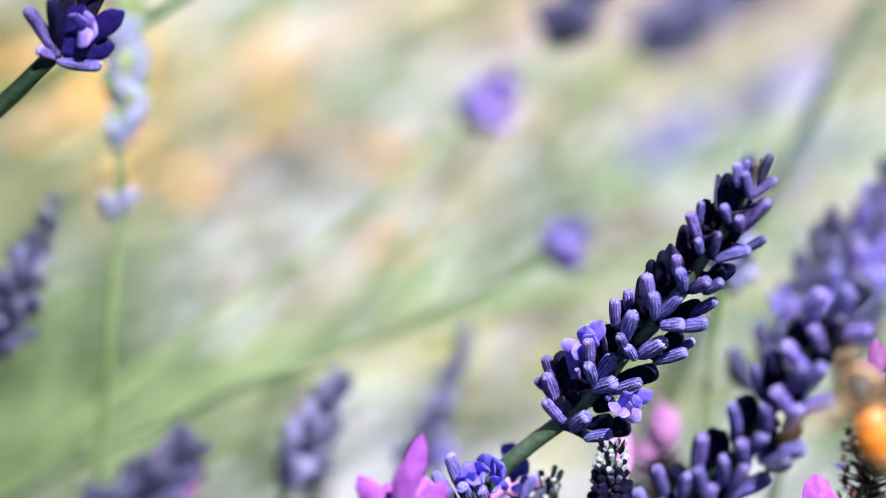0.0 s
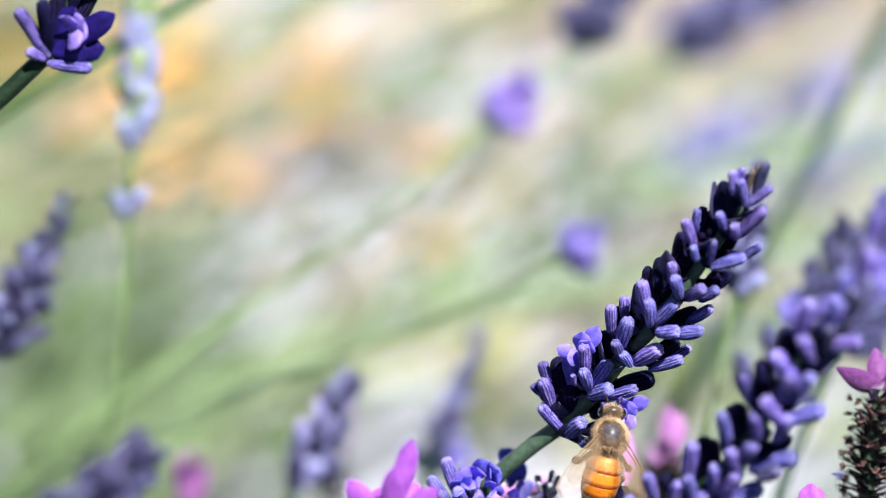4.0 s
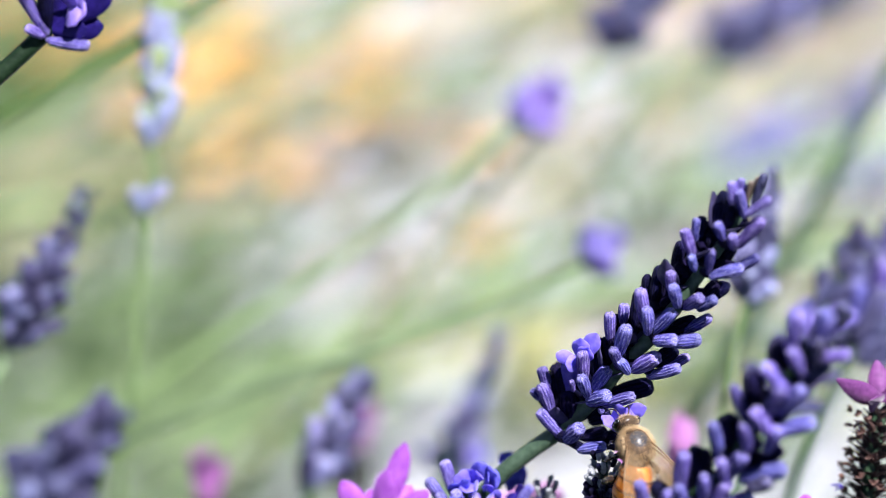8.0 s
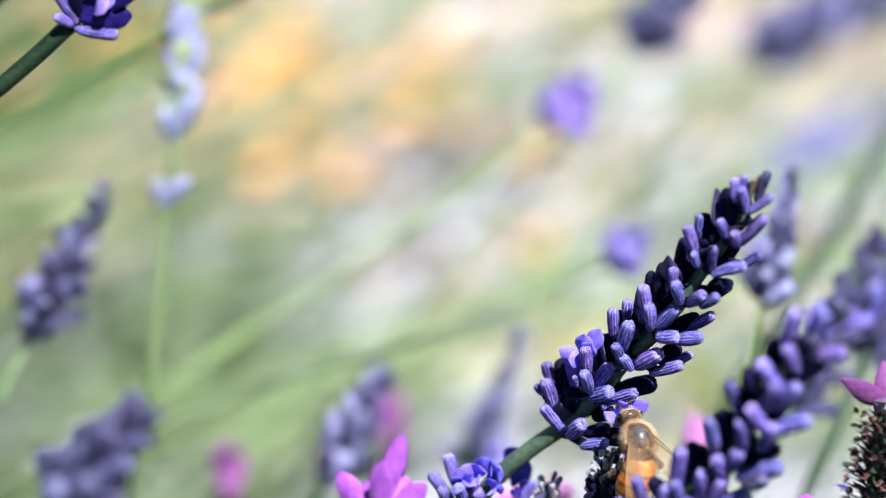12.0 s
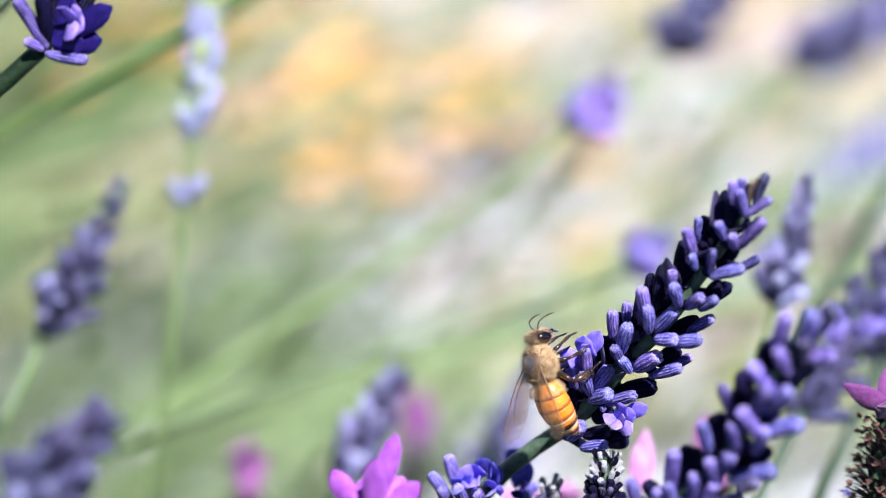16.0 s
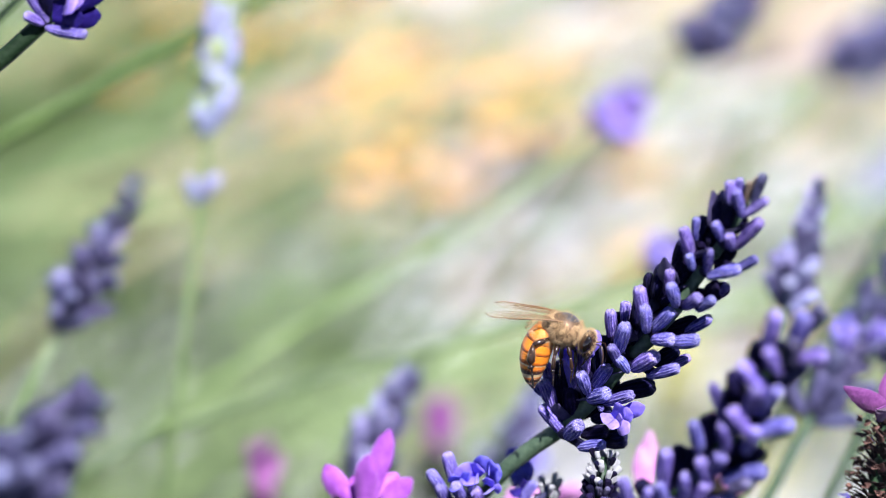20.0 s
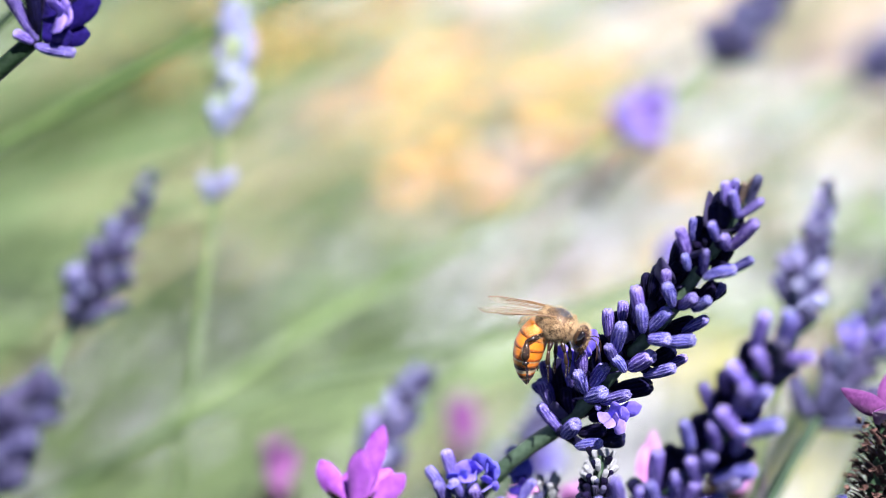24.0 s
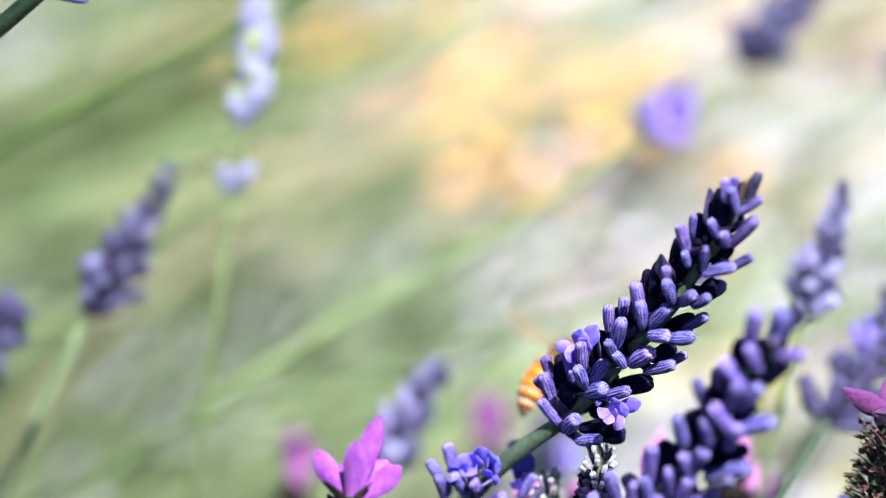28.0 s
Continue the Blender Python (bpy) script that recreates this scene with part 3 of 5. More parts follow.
# ---- other lavender stalks ----
def second_spike():
    """The spike nearer to the lens: loose whorls of slim buds, the inner ones coloured near-black as if in deep shade.
    """
    r = random.Random(11)
    root = Vector((0.02, -0.07, 0))
    thing = new("lavender_stalk")
    thing.location = root
    tagged(thing, "violet lavender spike, soft and close to the lens", "lavender", "lavender stalks")
    spine = [Vector(p) - root for p in ((0.0255, -0.0239, 0.2943), (0.0294, -0.0254, 0.3023), (0.0335, -0.0269, 0.3077), (0.0363, -0.0282, 0.3142),
                                        (0.0392, -0.0298, 0.3210), (0.0420, -0.0314, 0.3275), (0.0435, -0.0323, 0.3310))]
    line = bezier(Vector(), Vector((0, 0, 0.14)), spine[0] - (spine[1] - spine[0]).normalized() * 0.06, spine[0], 12)[:-1] + spine
    part("stem", tube(bmesh.new(), line, [0.0010] * (len(line) - 4) + [0.0008, 0.0007, 0.0006, 0.0003], 8), STEM, thing)

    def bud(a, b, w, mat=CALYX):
        meshes = BUDS_SHADE if mat is SHADE_NAVY else BUDS if mat is CALYX else SOFT_BUDS[mat]
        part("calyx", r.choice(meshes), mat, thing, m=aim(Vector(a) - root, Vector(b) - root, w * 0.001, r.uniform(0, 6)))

    bud((0.0392, -0.0312, 0.3255), (0.0400, -0.0327, 0.3309), 1.80)
    bud((0.0416, -0.0319, 0.3263), (0.0430, -0.0336, 0.3312), 2.03)
    bud((0.0427, -0.0315, 0.3268), (0.0445, -0.0328, 0.3324), 1.55, DULL)
    bud((0.0417, -0.0322, 0.3252), (0.0454, -0.0338, 0.3268), 1.55, CALYX_TIP)
    bud((0.0406, -0.0305, 0.3206), (0.0436, -0.0313, 0.3243), 1.70, DULL)
    bud((0.0379, -0.0287, 0.3213), (0.0387, -0.0293, 0.3256), 2.31, SHADE_NAVY)
    bud((0.0412, -0.0293, 0.3229), (0.0426, -0.0302, 0.3269), 2.06, SHADE_NAVY)
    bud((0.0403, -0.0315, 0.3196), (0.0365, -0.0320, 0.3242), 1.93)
    bud((0.0362, -0.0276, 0.3157), (0.0360, -0.0281, 0.3212), 2.10, SHADE_NAVY)
    bud((0.0384, -0.0283, 0.3173), (0.0400, -0.0290, 0.3226), 2.09, SHADE_NAVY)
    bud((0.0395, -0.0292, 0.3220), (0.0410, -0.0301, 0.3261), 1.82, SHADE_NAVY)
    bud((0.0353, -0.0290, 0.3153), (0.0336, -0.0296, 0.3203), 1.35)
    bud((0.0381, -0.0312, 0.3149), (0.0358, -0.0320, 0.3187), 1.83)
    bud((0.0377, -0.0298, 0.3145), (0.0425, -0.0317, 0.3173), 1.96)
    bud((0.0347, -0.0267, 0.3108), (0.0332, -0.0268, 0.3148), 2.50, SHADE_NAVY)
    bud((0.0362, -0.0268, 0.3128), (0.0372, -0.0275, 0.3168), 2.49, SHADE_NAVY)
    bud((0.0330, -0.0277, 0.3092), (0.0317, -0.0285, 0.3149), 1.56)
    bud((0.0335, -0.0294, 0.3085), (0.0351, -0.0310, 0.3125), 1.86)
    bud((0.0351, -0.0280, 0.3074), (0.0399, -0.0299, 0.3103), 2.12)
    bud((0.0364, -0.0272, 0.3088), (0.0395, -0.0282, 0.3117), 1.62, SHADE_NAVY)
    bud((0.0351, -0.0266, 0.3093), (0.0367, -0.0273, 0.3124), 2.13, SHADE_NAVY)
    bud((0.0316, -0.0254, 0.3058), (0.0307, -0.0256, 0.3095), 2.53, SHADE_NAVY)
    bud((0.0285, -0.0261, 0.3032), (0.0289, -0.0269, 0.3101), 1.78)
    bud((0.0300, -0.0254, 0.3046), (0.0302, -0.0260, 0.3103), 1.65, SHADE_NAVY)
    bud((0.0312, -0.0280, 0.3040), (0.0313, -0.0293, 0.3087), 1.70)
    bud((0.0285, -0.0251, 0.3006), (0.0258, -0.0252, 0.3048), 1.92, SHADE_NAVY)
    bud((0.0253, -0.0253, 0.3011), (0.0240, -0.0258, 0.3054), 1.53)
    bud((0.0320, -0.0268, 0.3019), (0.0366, -0.0281, 0.3053), 2.03)
    bud((0.0298, -0.0244, 0.2991), (0.0336, -0.0258, 0.3047), 2.82, SHADE_NAVY)
    bud((0.0267, -0.0262, 0.2992), (0.0272, -0.0277, 0.3052), 1.66)
    bud((0.0287, -0.0265, 0.2977), (0.0302, -0.0286, 0.3047), 1.79)
    bud((0.0235, -0.0245, 0.2964), (0.0221, -0.0250, 0.3019), 1.68)
    bud((0.0255, -0.0256, 0.2954), (0.0247, -0.0268, 0.3015), 1.80)
    bud((0.0274, -0.0243, 0.2943), (0.0259, -0.0241, 0.3005), 2.98, SHADE_NAVY)
    bud((0.0288, -0.0254, 0.2944), (0.0331, -0.0273, 0.3004), 2.06)
    bud((0.0407, -0.0325, 0.3234), (0.0393, -0.0331, 0.3268), 1.56)
    bud((0.0418, -0.0327, 0.3245), (0.0420, -0.0339, 0.3285), 1.55, DULL)
    bud((0.0386, -0.0309, 0.3177), (0.0408, -0.0328, 0.3220), 1.70)
    bud((0.0373, -0.0313, 0.3174), (0.0384, -0.0330, 0.3220), 1.46)
    bud((0.0375, -0.0304, 0.3124), (0.0387, -0.0319, 0.3164), 1.60)
    bud((0.0357, -0.0304, 0.3126), (0.0350, -0.0315, 0.3166), 1.60)
    bud((0.0339, -0.0293, 0.3070), (0.0327, -0.0303, 0.3113), 1.62)
    bud((0.0359, -0.0294, 0.3071), (0.0383, -0.0306, 0.3090), 1.74, DULL)
    bud((0.0321, -0.0286, 0.3037), (0.0335, -0.0302, 0.3082), 1.63)
    bud((0.0296, -0.0279, 0.3020), (0.0282, -0.0288, 0.3069), 1.64)
    bud((0.0267, -0.0272, 0.3013), (0.0275, -0.0286, 0.3061), 1.52)
    bud((0.0421, -0.0331, 0.3284), (0.0425, -0.0337, 0.3319), 1.42, CALYX_TIP)
    bud((0.0436, -0.0329, 0.3290), (0.0453, -0.0338, 0.3319), 1.18, DULL)
    # back buds round the stem, their shade put into the colour
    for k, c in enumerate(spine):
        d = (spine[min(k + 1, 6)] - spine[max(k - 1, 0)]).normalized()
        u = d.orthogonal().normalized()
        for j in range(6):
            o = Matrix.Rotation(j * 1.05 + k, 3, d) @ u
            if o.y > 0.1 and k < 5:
                part("calyx", r.choice(BUDS_SHADE), SHADE_NAVY, thing, m=aim(c + o * 0.0006, c + d * 0.0034 + o * 0.0030, 0.0019, j))
    return thing


second_spike()


def top_stalk():
    """The spike that leans in at the upper corner: a whorl seen from below, with buds, petals and stem darkened in
    colour to stand in for shade, and one lilac floret.
    """
    r = random.Random(6)
    root = Vector((-0.12, 0.0, 0.0))
    foot, tip = Vector((-0.0459, -0.0011, 0.3460)), Vector((-0.0385, 0.0072, 0.3619))
    thing = new("lavender_stalk")
    thing.location = root
    tagged(thing, "violet lavender spike on a thick green stem, both darkened like shade", "lavender", "lavender stalks")
    line = stem_line(root, foot, tip, via=(-0.0619, -0.0083, 0.3337))
    part("stem", tube(bmesh.new(), line, [0.00105] * (len(line) - 3) + [0.0008, 0.0006, 0.0004], 8), STEM_SHADED, thing)

    def bud(a, b, w, mat=SHADE_NAVY):
        part("calyx", r.choice(BUDS_SHADE if mat is SHADE_NAVY else SOFT_BUDS[mat]), mat, thing, m=aim(Vector(a) - root, Vector(b) - root, w, r.uniform(0, 6)))

    bud((-0.0451, -0.0020, 0.3463), (-0.0483, -0.0026, 0.3525), 0.0017, CALYX)
    bud((-0.0455, -0.0021, 0.3461), (-0.0472, -0.0037, 0.3478), 0.0013, CALYX_TIP)
    bud((-0.0453, -0.0023, 0.3458), (-0.0399, -0.0041, 0.3459), 0.0015, CALYX)
    bud((-0.0451, -0.0017, 0.3469), (-0.0452, -0.0029, 0.3536), 0.0017)
    bud((-0.0446, -0.0005, 0.3471), (-0.0441, 0.0015, 0.3534), 0.0019)
    bud((-0.0449, -0.0003, 0.3453), (-0.0423, 0.0000, 0.3454), 0.0018)
    bud((-0.0443, 0.0005, 0.3467), (-0.0402, 0.0050, 0.3530), 0.0019)
    bud((-0.0429, 0.0014, 0.3507), (-0.0411, 0.0022, 0.3567), 0.0018)
    bud((-0.0430, 0.0020, 0.3518), (-0.0381, 0.0025, 0.3567), 0.0018)
    bud((-0.0430, 0.0020, 0.3518), (-0.0444, 0.0023, 0.3572), 0.0018)
    bud((-0.0412, 0.0038, 0.3554), (-0.0397, 0.0046, 0.3614), 0.0018)
    bud((-0.0412, 0.0038, 0.3554), (-0.0367, 0.0043, 0.3602), 0.0018)
    for name, c, ends, w, mat in (("petal", (-0.0447, -0.0013, 0.3466), ((-0.0370, -0.0012, 0.3514), (-0.0384, -0.0020, 0.3475), (-0.0401, -0.0033, 0.3475), (-0.0419, -0.0001, 0.3519)), 0.0030, NAVY_SHADED),
                                  ("floret", (-0.0424, -0.0013, 0.3496), ((-0.0424, -0.0025, 0.3518), (-0.0401, -0.0034, 0.3495), (-0.0409, -0.0050, 0.3487), (-0.0404, -0.0026, 0.3512)), 0.0026, PETAL_PINK)):
        bm = bmesh.new()
        for e in ends:
            blade(bm, Vector(c) - root, Vector(e) - root, w, 0.08, 8, 0.22, up=Vector((-0.2, -0.9, 0.4)), rounded=True)
        part(name, bm, mat, thing, "folded navy petals darkened like shade" if mat is NAVY_SHADED else "open lilac floret")
    return thing


TOPLEFT = top_stalk()
stalk((-0.10, 0.16, 0), (-0.0486, 0.0711, 0.2914), (-0.0465, 0.0886, 0.3269), "pale blue-green lavender spike, upright, half opened", mat=PALEST, stem=STEM_MID,
                  second=GREENISH, whorls=17, per=6, bud=0.0058, width=0.0025, spread=34, seed=7, taper=0.2, gap=0.28, stem_r=0.0006)
stalk((-0.10, 0.11, 0), (-0.0668, 0.0548, 0.2770), (-0.0561, 0.0658, 0.2977), "slate violet lavender spike with a narrow point", mat=DULL, second=PALE, share=0.2,
                  whorls=11, per=8, bud=0.0066, width=0.0023, spread=46, seed=8, taper=0.72, stem=STEM_PALE, stem_r=0.0006)
NEARLEFT = stalk((-0.10, -0.1, 0), (-0.0359, -0.0633, 0.3227), (-0.0290, -0.0588, 0.3312), "slate violet lavender tip close to the lens", mat=DULL, whorls=4, per=9,
                 bud=0.006, width=0.0026, spread=55, seed=9)
stalk((-0.16, 0.20, 0), (0.0056, 0.1549, 0.2721), (0.0115, 0.1578, 0.2781), "round violet lavender head on a long leaning stem", stem=STEM_MID, whorls=3, per=9, mat=LILAC,
               second=CALYX, bud=0.0066, width=0.0034, spread=55, seed=12, stem_r=0.0008, via=(-0.0449, 0.1197, 0.2450))
stalk((-0.14, 0.17, 0), (0.0180, 0.1079, 0.2667), (0.0228, 0.1097, 0.2705), "small round violet lavender head on a leaning stem", stem=STEM_OLIVE, whorls=2, per=9,
               second=CALYX, bud=0.0050, width=0.0027, spread=50, seed=13, stem_r=0.0008, via=(-0.0327, 0.0809, 0.2568))
stalk((-0.10, 0.25, 0), (0.0208, 0.1720, 0.2805), (0.0325, 0.1804, 0.2945), "dark violet lavender spike in the rear", mat=DULL, whorls=6, per=9, bud=0.0085, width=0.0036, spread=48, seed=14, stem=STEM_PALE, stem_r=0.0006)
stalk((0.0, 0.38, 0), (0.0492, 0.2930, 0.2309), (0.0686, 0.3029, 0.2480), "blue-violet lavender spike far back", mat=DULL, second=PALE, share=0.25, whorls=5, per=8, bud=0.011, width=0.0045, spread=50, seed=15, stem=STEM_PALE)
stalk((0.06, 0.45, 0), (0.0543, 0.3486, 0.2134), (0.0825, 0.3557, 0.2281), "dark blue-violet lavender spike far back", mat=DULL, whorls=5, per=9, bud=0.011, width=0.0045, spread=50, seed=72, stem=STEM_PALE)
stalk((0.14, 0.55, 0), (0.0594, 0.4448, 0.1310), (0.1081, 0.4765, 0.1437), "dusky violet lavender spike far back", mat=DULL, second=PALE, share=0.5, whorls=8, per=6, bud=0.008, width=0.0032, spread=40, seed=73, stem=STEM_PALE)
stalk((0.10, 0.40, 0), (0.0511, 0.3128, 0.2272), (0.0905, 0.3399, 0.2315), "blue-violet lavender spike leaning far back", mat=DULL, second=PALE, share=0.2, whorls=7, per=7, bud=0.009, width=0.0038, spread=40, seed=74, stem=STEM_PALE)
# two spikes added to grey the far gravel like the shade there
stalk((0.18, 0.62, 0), (0.0992, 0.5098, 0.1254), (0.1339, 0.5371, 0.1333), "greyish violet lavender spike added far back for shade", mat=DULL, second=PALE, share=0.5, whorls=7, per=7, bud=0.012, width=0.005, spread=40, seed=75, stem=STEM_MID)
stalk((0.22, 0.70, 0), (0.1117, 0.5359, 0.0867), (0.1441, 0.5641, 0.0966), "greyish violet lavender spike added far back for shade", mat=DULL, second=PALE, share=0.5, whorls=7, per=7, bud=0.012, width=0.005, spread=40, seed=76, stem=STEM_MID)
stalk((0.055, 0.12, 0), (0.0409, 0.0560, 0.2871), (0.0442, 0.0637, 0.3022), "pale violet lavender spike with a yellowish tip", mat=DULL, second=PALE, share=0.38, stem=STEM_MID, stem_r=0.0005,
              whorls=7, per=8, bud=0.0052, width=0.0023, spread=44, seed=16)
stalk((0.03, 0.07, 0), (0.0455, 0.0452, 0.2761), (0.0577, 0.0662, 0.2923), "pale slate lavender spike leaning among others", mat=DULL, second=CALYX_TIP, share=0.12, whorls=7, per=9, bud=0.0062, width=0.0026, spread=52, seed=17)
stalk((0.06, 0.10, 0), (0.0575, 0.0600, 0.2783), (0.0686, 0.0794, 0.2944), "slate violet lavender spike leaning among others", mat=DULL, second=CALYX, whorls=6, per=9, bud=0.0085, width=0.0036, spread=50, seed=18)
stalk((0.03, 0.17, 0), (-0.0034, 0.0933, 0.2377), (0.0038, 0.1018, 0.2547), "thin greyish violet lavender spike", mat=PALE, second=DULL, whorls=8, per=6, bud=0.0050, width=0.0017, spread=26, seed=19)
stalk((-0.05, 0.12, 0), (-0.0235, 0.0593, 0.2512), (-0.0157, 0.0670, 0.2658), "slate violet lavender spike with a dusky foot", mat=DULL, second=PALE, share=0.4, whorls=7, per=8, bud=0.0058, width=0.0022, spread=42, seed=20)
stalk((0.0, 0.10, 0), (-0.0037, 0.0993, 0.2293), (-0.0007, 0.1053, 0.2406), "lilac lavender head in the rear", mat=PALE, second=CALYX_TIP, whorls=3, per=7, bud=0.0065, width=0.0028, spread=45, seed=22, stem=STEM_PALE)


def low_head():
    """A small head behind the sharp stem: pale buds and broad blue petals."""
    r = random.Random(26)
    root = Vector((0.0, -0.01, 0.0))
    foot, tip = Vector((0.0037, -0.0056, 0.2837)), Vector((0.0040, -0.0015, 0.2897))
    thing = new("lavender_stalk")
    thing.location = root
    tagged(thing, "small lavender head with open blue florets", "lavender", "lavender stalks")
    line = stem_line(root, foot, tip)
    part("stem", tube(bmesh.new(), line, [0.0009] * (len(line) - 1) + [0.0004], 8), STEM, thing)
    for a, b, w, m in (((0.0025, -0.0043, 0.2888), (0.0008, -0.0040, 0.2942), 0.0017, CALYX_TIP), ((0.0017, -0.0058, 0.2881), (-0.0011, -0.0060, 0.2927), 0.0016, CALYX_TIP), ((0.0011, -0.0062, 0.2872), (0.0004, -0.0075, 0.2915), 0.0016, CALYX),
                       ((0.0036, -0.0048, 0.2875), (0.0023, -0.0073, 0.2917), 0.0018, CALYX), ((0.0038, -0.0024, 0.2878), (0.0030, -0.0017, 0.2916), 0.0017, CALYX), ((0.0050, -0.0047, 0.2876), (0.0045, -0.0065, 0.2908), 0.0018, CALYX),
                       ((0.0095, -0.0018, 0.2860), (0.0115, -0.0011, 0.2893), 0.0014, CALYX_TIP), ((0.0109, -0.0017, 0.2858), (0.0136, -0.0011, 0.2891), 0.0011, PALE), ((0.0058, -0.0033, 0.2857), (0.0082, -0.0043, 0.2878), 0.0018, CALYX)):
        part("calyx", r.choice(SOFT_BUDS[m]), m, thing, m=aim(Vector(a) - root, Vector(b) - root, w, r.uniform(0, 6)))
    for c, ends, w, mat in (((0.0044, -0.0040, 0.2912), ((0.0022, -0.0056, 0.2929), (0.0037, -0.0073, 0.2915), (0.0046, -0.0050, 0.2937), (0.0051, -0.0080, 0.2921)), 0.0026, PETAL),
                            ((0.0058, -0.0037, 0.2917), ((0.0048, -0.0037, 0.2941), (0.0074, -0.0051, 0.2931), (0.0066, -0.0065, 0.2926), (0.0078, -0.0045, 0.2920)), 0.0026, BLUE),
                            ((0.0081, 0.0017, 0.2888), ((0.0087, 0.0040, 0.2910), (0.0108, 0.0029, 0.2885), (0.0098, 0.0015, 0.2879), (0.0081, 0.0014, 0.2881)), 0.0028, BLUE),
                            ((0.0027, -0.0054, 0.2910), ((0.0016, -0.0068, 0.2928), (0.0023, -0.0086, 0.2914), (0.0040, -0.0065, 0.2930)), 0.0015, BLUE),
                            ((0.0067, -0.0053, 0.2906), ((0.0061, -0.0065, 0.2928), (0.0081, -0.0070, 0.2914), (0.0066, -0.0085, 0.2910)), 0.0015, PETAL),
                            ((0.0095, -0.0008, 0.2880), ((0.0109, -0.0013, 0.2889), (0.0089, -0.0022, 0.2875), (0.0107, -0.0020, 0.2875)), 0.0017, NAVY_SHADED)):
        bm = bmesh.new()
        for e in ends:
            blade(bm, Vector(c) - root, Vector(e) - root, w * r.uniform(0.85, 1.15), r.uniform(0, 0.15), 8, 0.22, up=Vector((-0.2, -0.9, 0.4)), rounded=True)
        part("floret", bm, mat, thing, "open blue corolla")
    return thing


low_head()
stalk((0.02, 0.0, 0), (0.0202, -0.0107, 0.2886), (0.0204, -0.0065, 0.2971), "dark lavender bud tip with a whitish downy crown", mat=SHADE_NAVY, second=DULL, share=0.25, whorls=11, per=12, bud=0.0021, width=0.0012, spread=66, seed=24, crown=WHITE, stem_r=0.0012)


def stoechas(root, foot, tip, label, bracts, width, seed, mat=MAGENTA, head_r=0.0045, rows=9, soft=False, scale_mat=BROWN, around=10, pointed=False):
    """Spanish lavender: a stout head of dark scales in rows, crowned by upright coloured bracts."""
    r = random.Random(seed)
    root, foot, tip = Vector(root), Vector(foot), Vector(tip)
    thing = new("spanish_lavender_stalk")
    thing.location = root
    tagged(thing, label, "lavender", "spanish lavender stalks")
    part("stem", tube(bmesh.new(), stem_line(root, foot, tip), [0.0011] * 15 + [0.001, 0.001, 0.0008], 8), STEM, thing)
    axis = tip - foot
    d = axis.normalized()
    u = d.orthogonal().normalized()
    v = d.cross(u)
    for w in range(rows):
        s = (w + 0.5) / rows
        rad = head_r * (0.75 + 0.5 * math.sin(math.pi * min(1, s * 1.05))) * (1 if s < 0.8 else 0.85)
        for k in range(around):
            a = 2 * math.pi * (k + 0.5 * (w % 2)) / around + r.uniform(-0.3, 0.3)
            o = u * math.cos(a) + v * math.sin(a)
            p = foot - root + axis * (s + r.uniform(-0.4, 0.4) / rows)
            bm = bmesh.new()
            e = p + o * rad * r.uniform(0.72, 1.0) + d * head_r * r.uniform(0.1, 0.6)
            blade(bm, p + o * rad * 0.25 - d * head_r * 0.2, e, head_r * 5.5 / around, -0.2, 3, 0.35, up=d)
            part("scale", bm, TAN if r.random() < (0.0 if soft else 0.08) else scale_mat, thing)
    for _ in range(0 if soft else 70):
        a, s = r.uniform(0, 6.28), r.uniform(0.05, 0.95)
        o = u * math.cos(a) + v * math.sin(a)
        c = foot - root + axis * s + o * head_r * r.uniform(0.85, 1.15)
        bm = bmesh.new()
        for k in range(4):
            blade(bm, c, c + (o * r.uniform(0.2, 0.8) + u * r.uniform(-0.6, 0.6) + d * r.uniform(-0.3, 0.7)) * head_r * 0.42, head_r * 0.3, r.uniform(-0.4, 0.4), 4, 0.4, up=d, rounded=True)
        fresh = r.random() < 0.06
        part("floret", bm, PETAL if fresh else TAN, thing, "tiny open violet floret" if fresh else "withered tan floret")
    for b in bracts:
        bm = bmesh.new()
        blade(bm, tip - root + d * head_r * (0.25 if pointed else -0.4), Vector(b) - root, width * r.uniform(0.9, 1.1), r.uniform(-0.05, 0.1), 9, 0.35, up=Vector((0, -1, 0.3)), blunt=0.9, rounded=not pointed)
        part("bract", bm, mat, thing, "upright coloured bract")
    return thing


stoechas((-0.03, -0.05, 0), (-0.0046, -0.0334, 0.2906), (-0.0051, -0.0294, 0.3012), "spanish lavender with bright magenta bracts",
                ((-0.0023, -0.0261, 0.3096), (-0.0094, -0.0279, 0.3054), (-0.0041, -0.0292, 0.3082), (0.0004, -0.0277, 0.3043), (-0.0062, -0.0263, 0.3033), (-0.0018, -0.0247, 0.3031)), 0.0026, 31, soft=True)
stoechas((0.05, -0.03, 0), (0.0524, -0.0022, 0.2816), (0.0544, 0.0043, 0.2990), "dark dried spanish lavender head with plum bracts",
                    ((0.0484, 0.0016, 0.3044), (0.0539, 0.0077, 0.3039), (0.0585, 0.0048, 0.3036), (0.0520, 0.0001, 0.3026)), 0.0026, 32, mat=PLUM, head_r=0.0030, rows=15, around=13, pointed=True)
stoechas((0.04, -0.06, 0), (0.0442, -0.0191, 0.2881), (0.0443, -0.0170, 0.2926), "spanish lavender with a short pink bract", ((0.0440, -0.0146, 0.2976), (0.0457, -0.0145, 0.2954), (0.0428, -0.0151, 0.2942)), 0.0034, 33, rows=5)
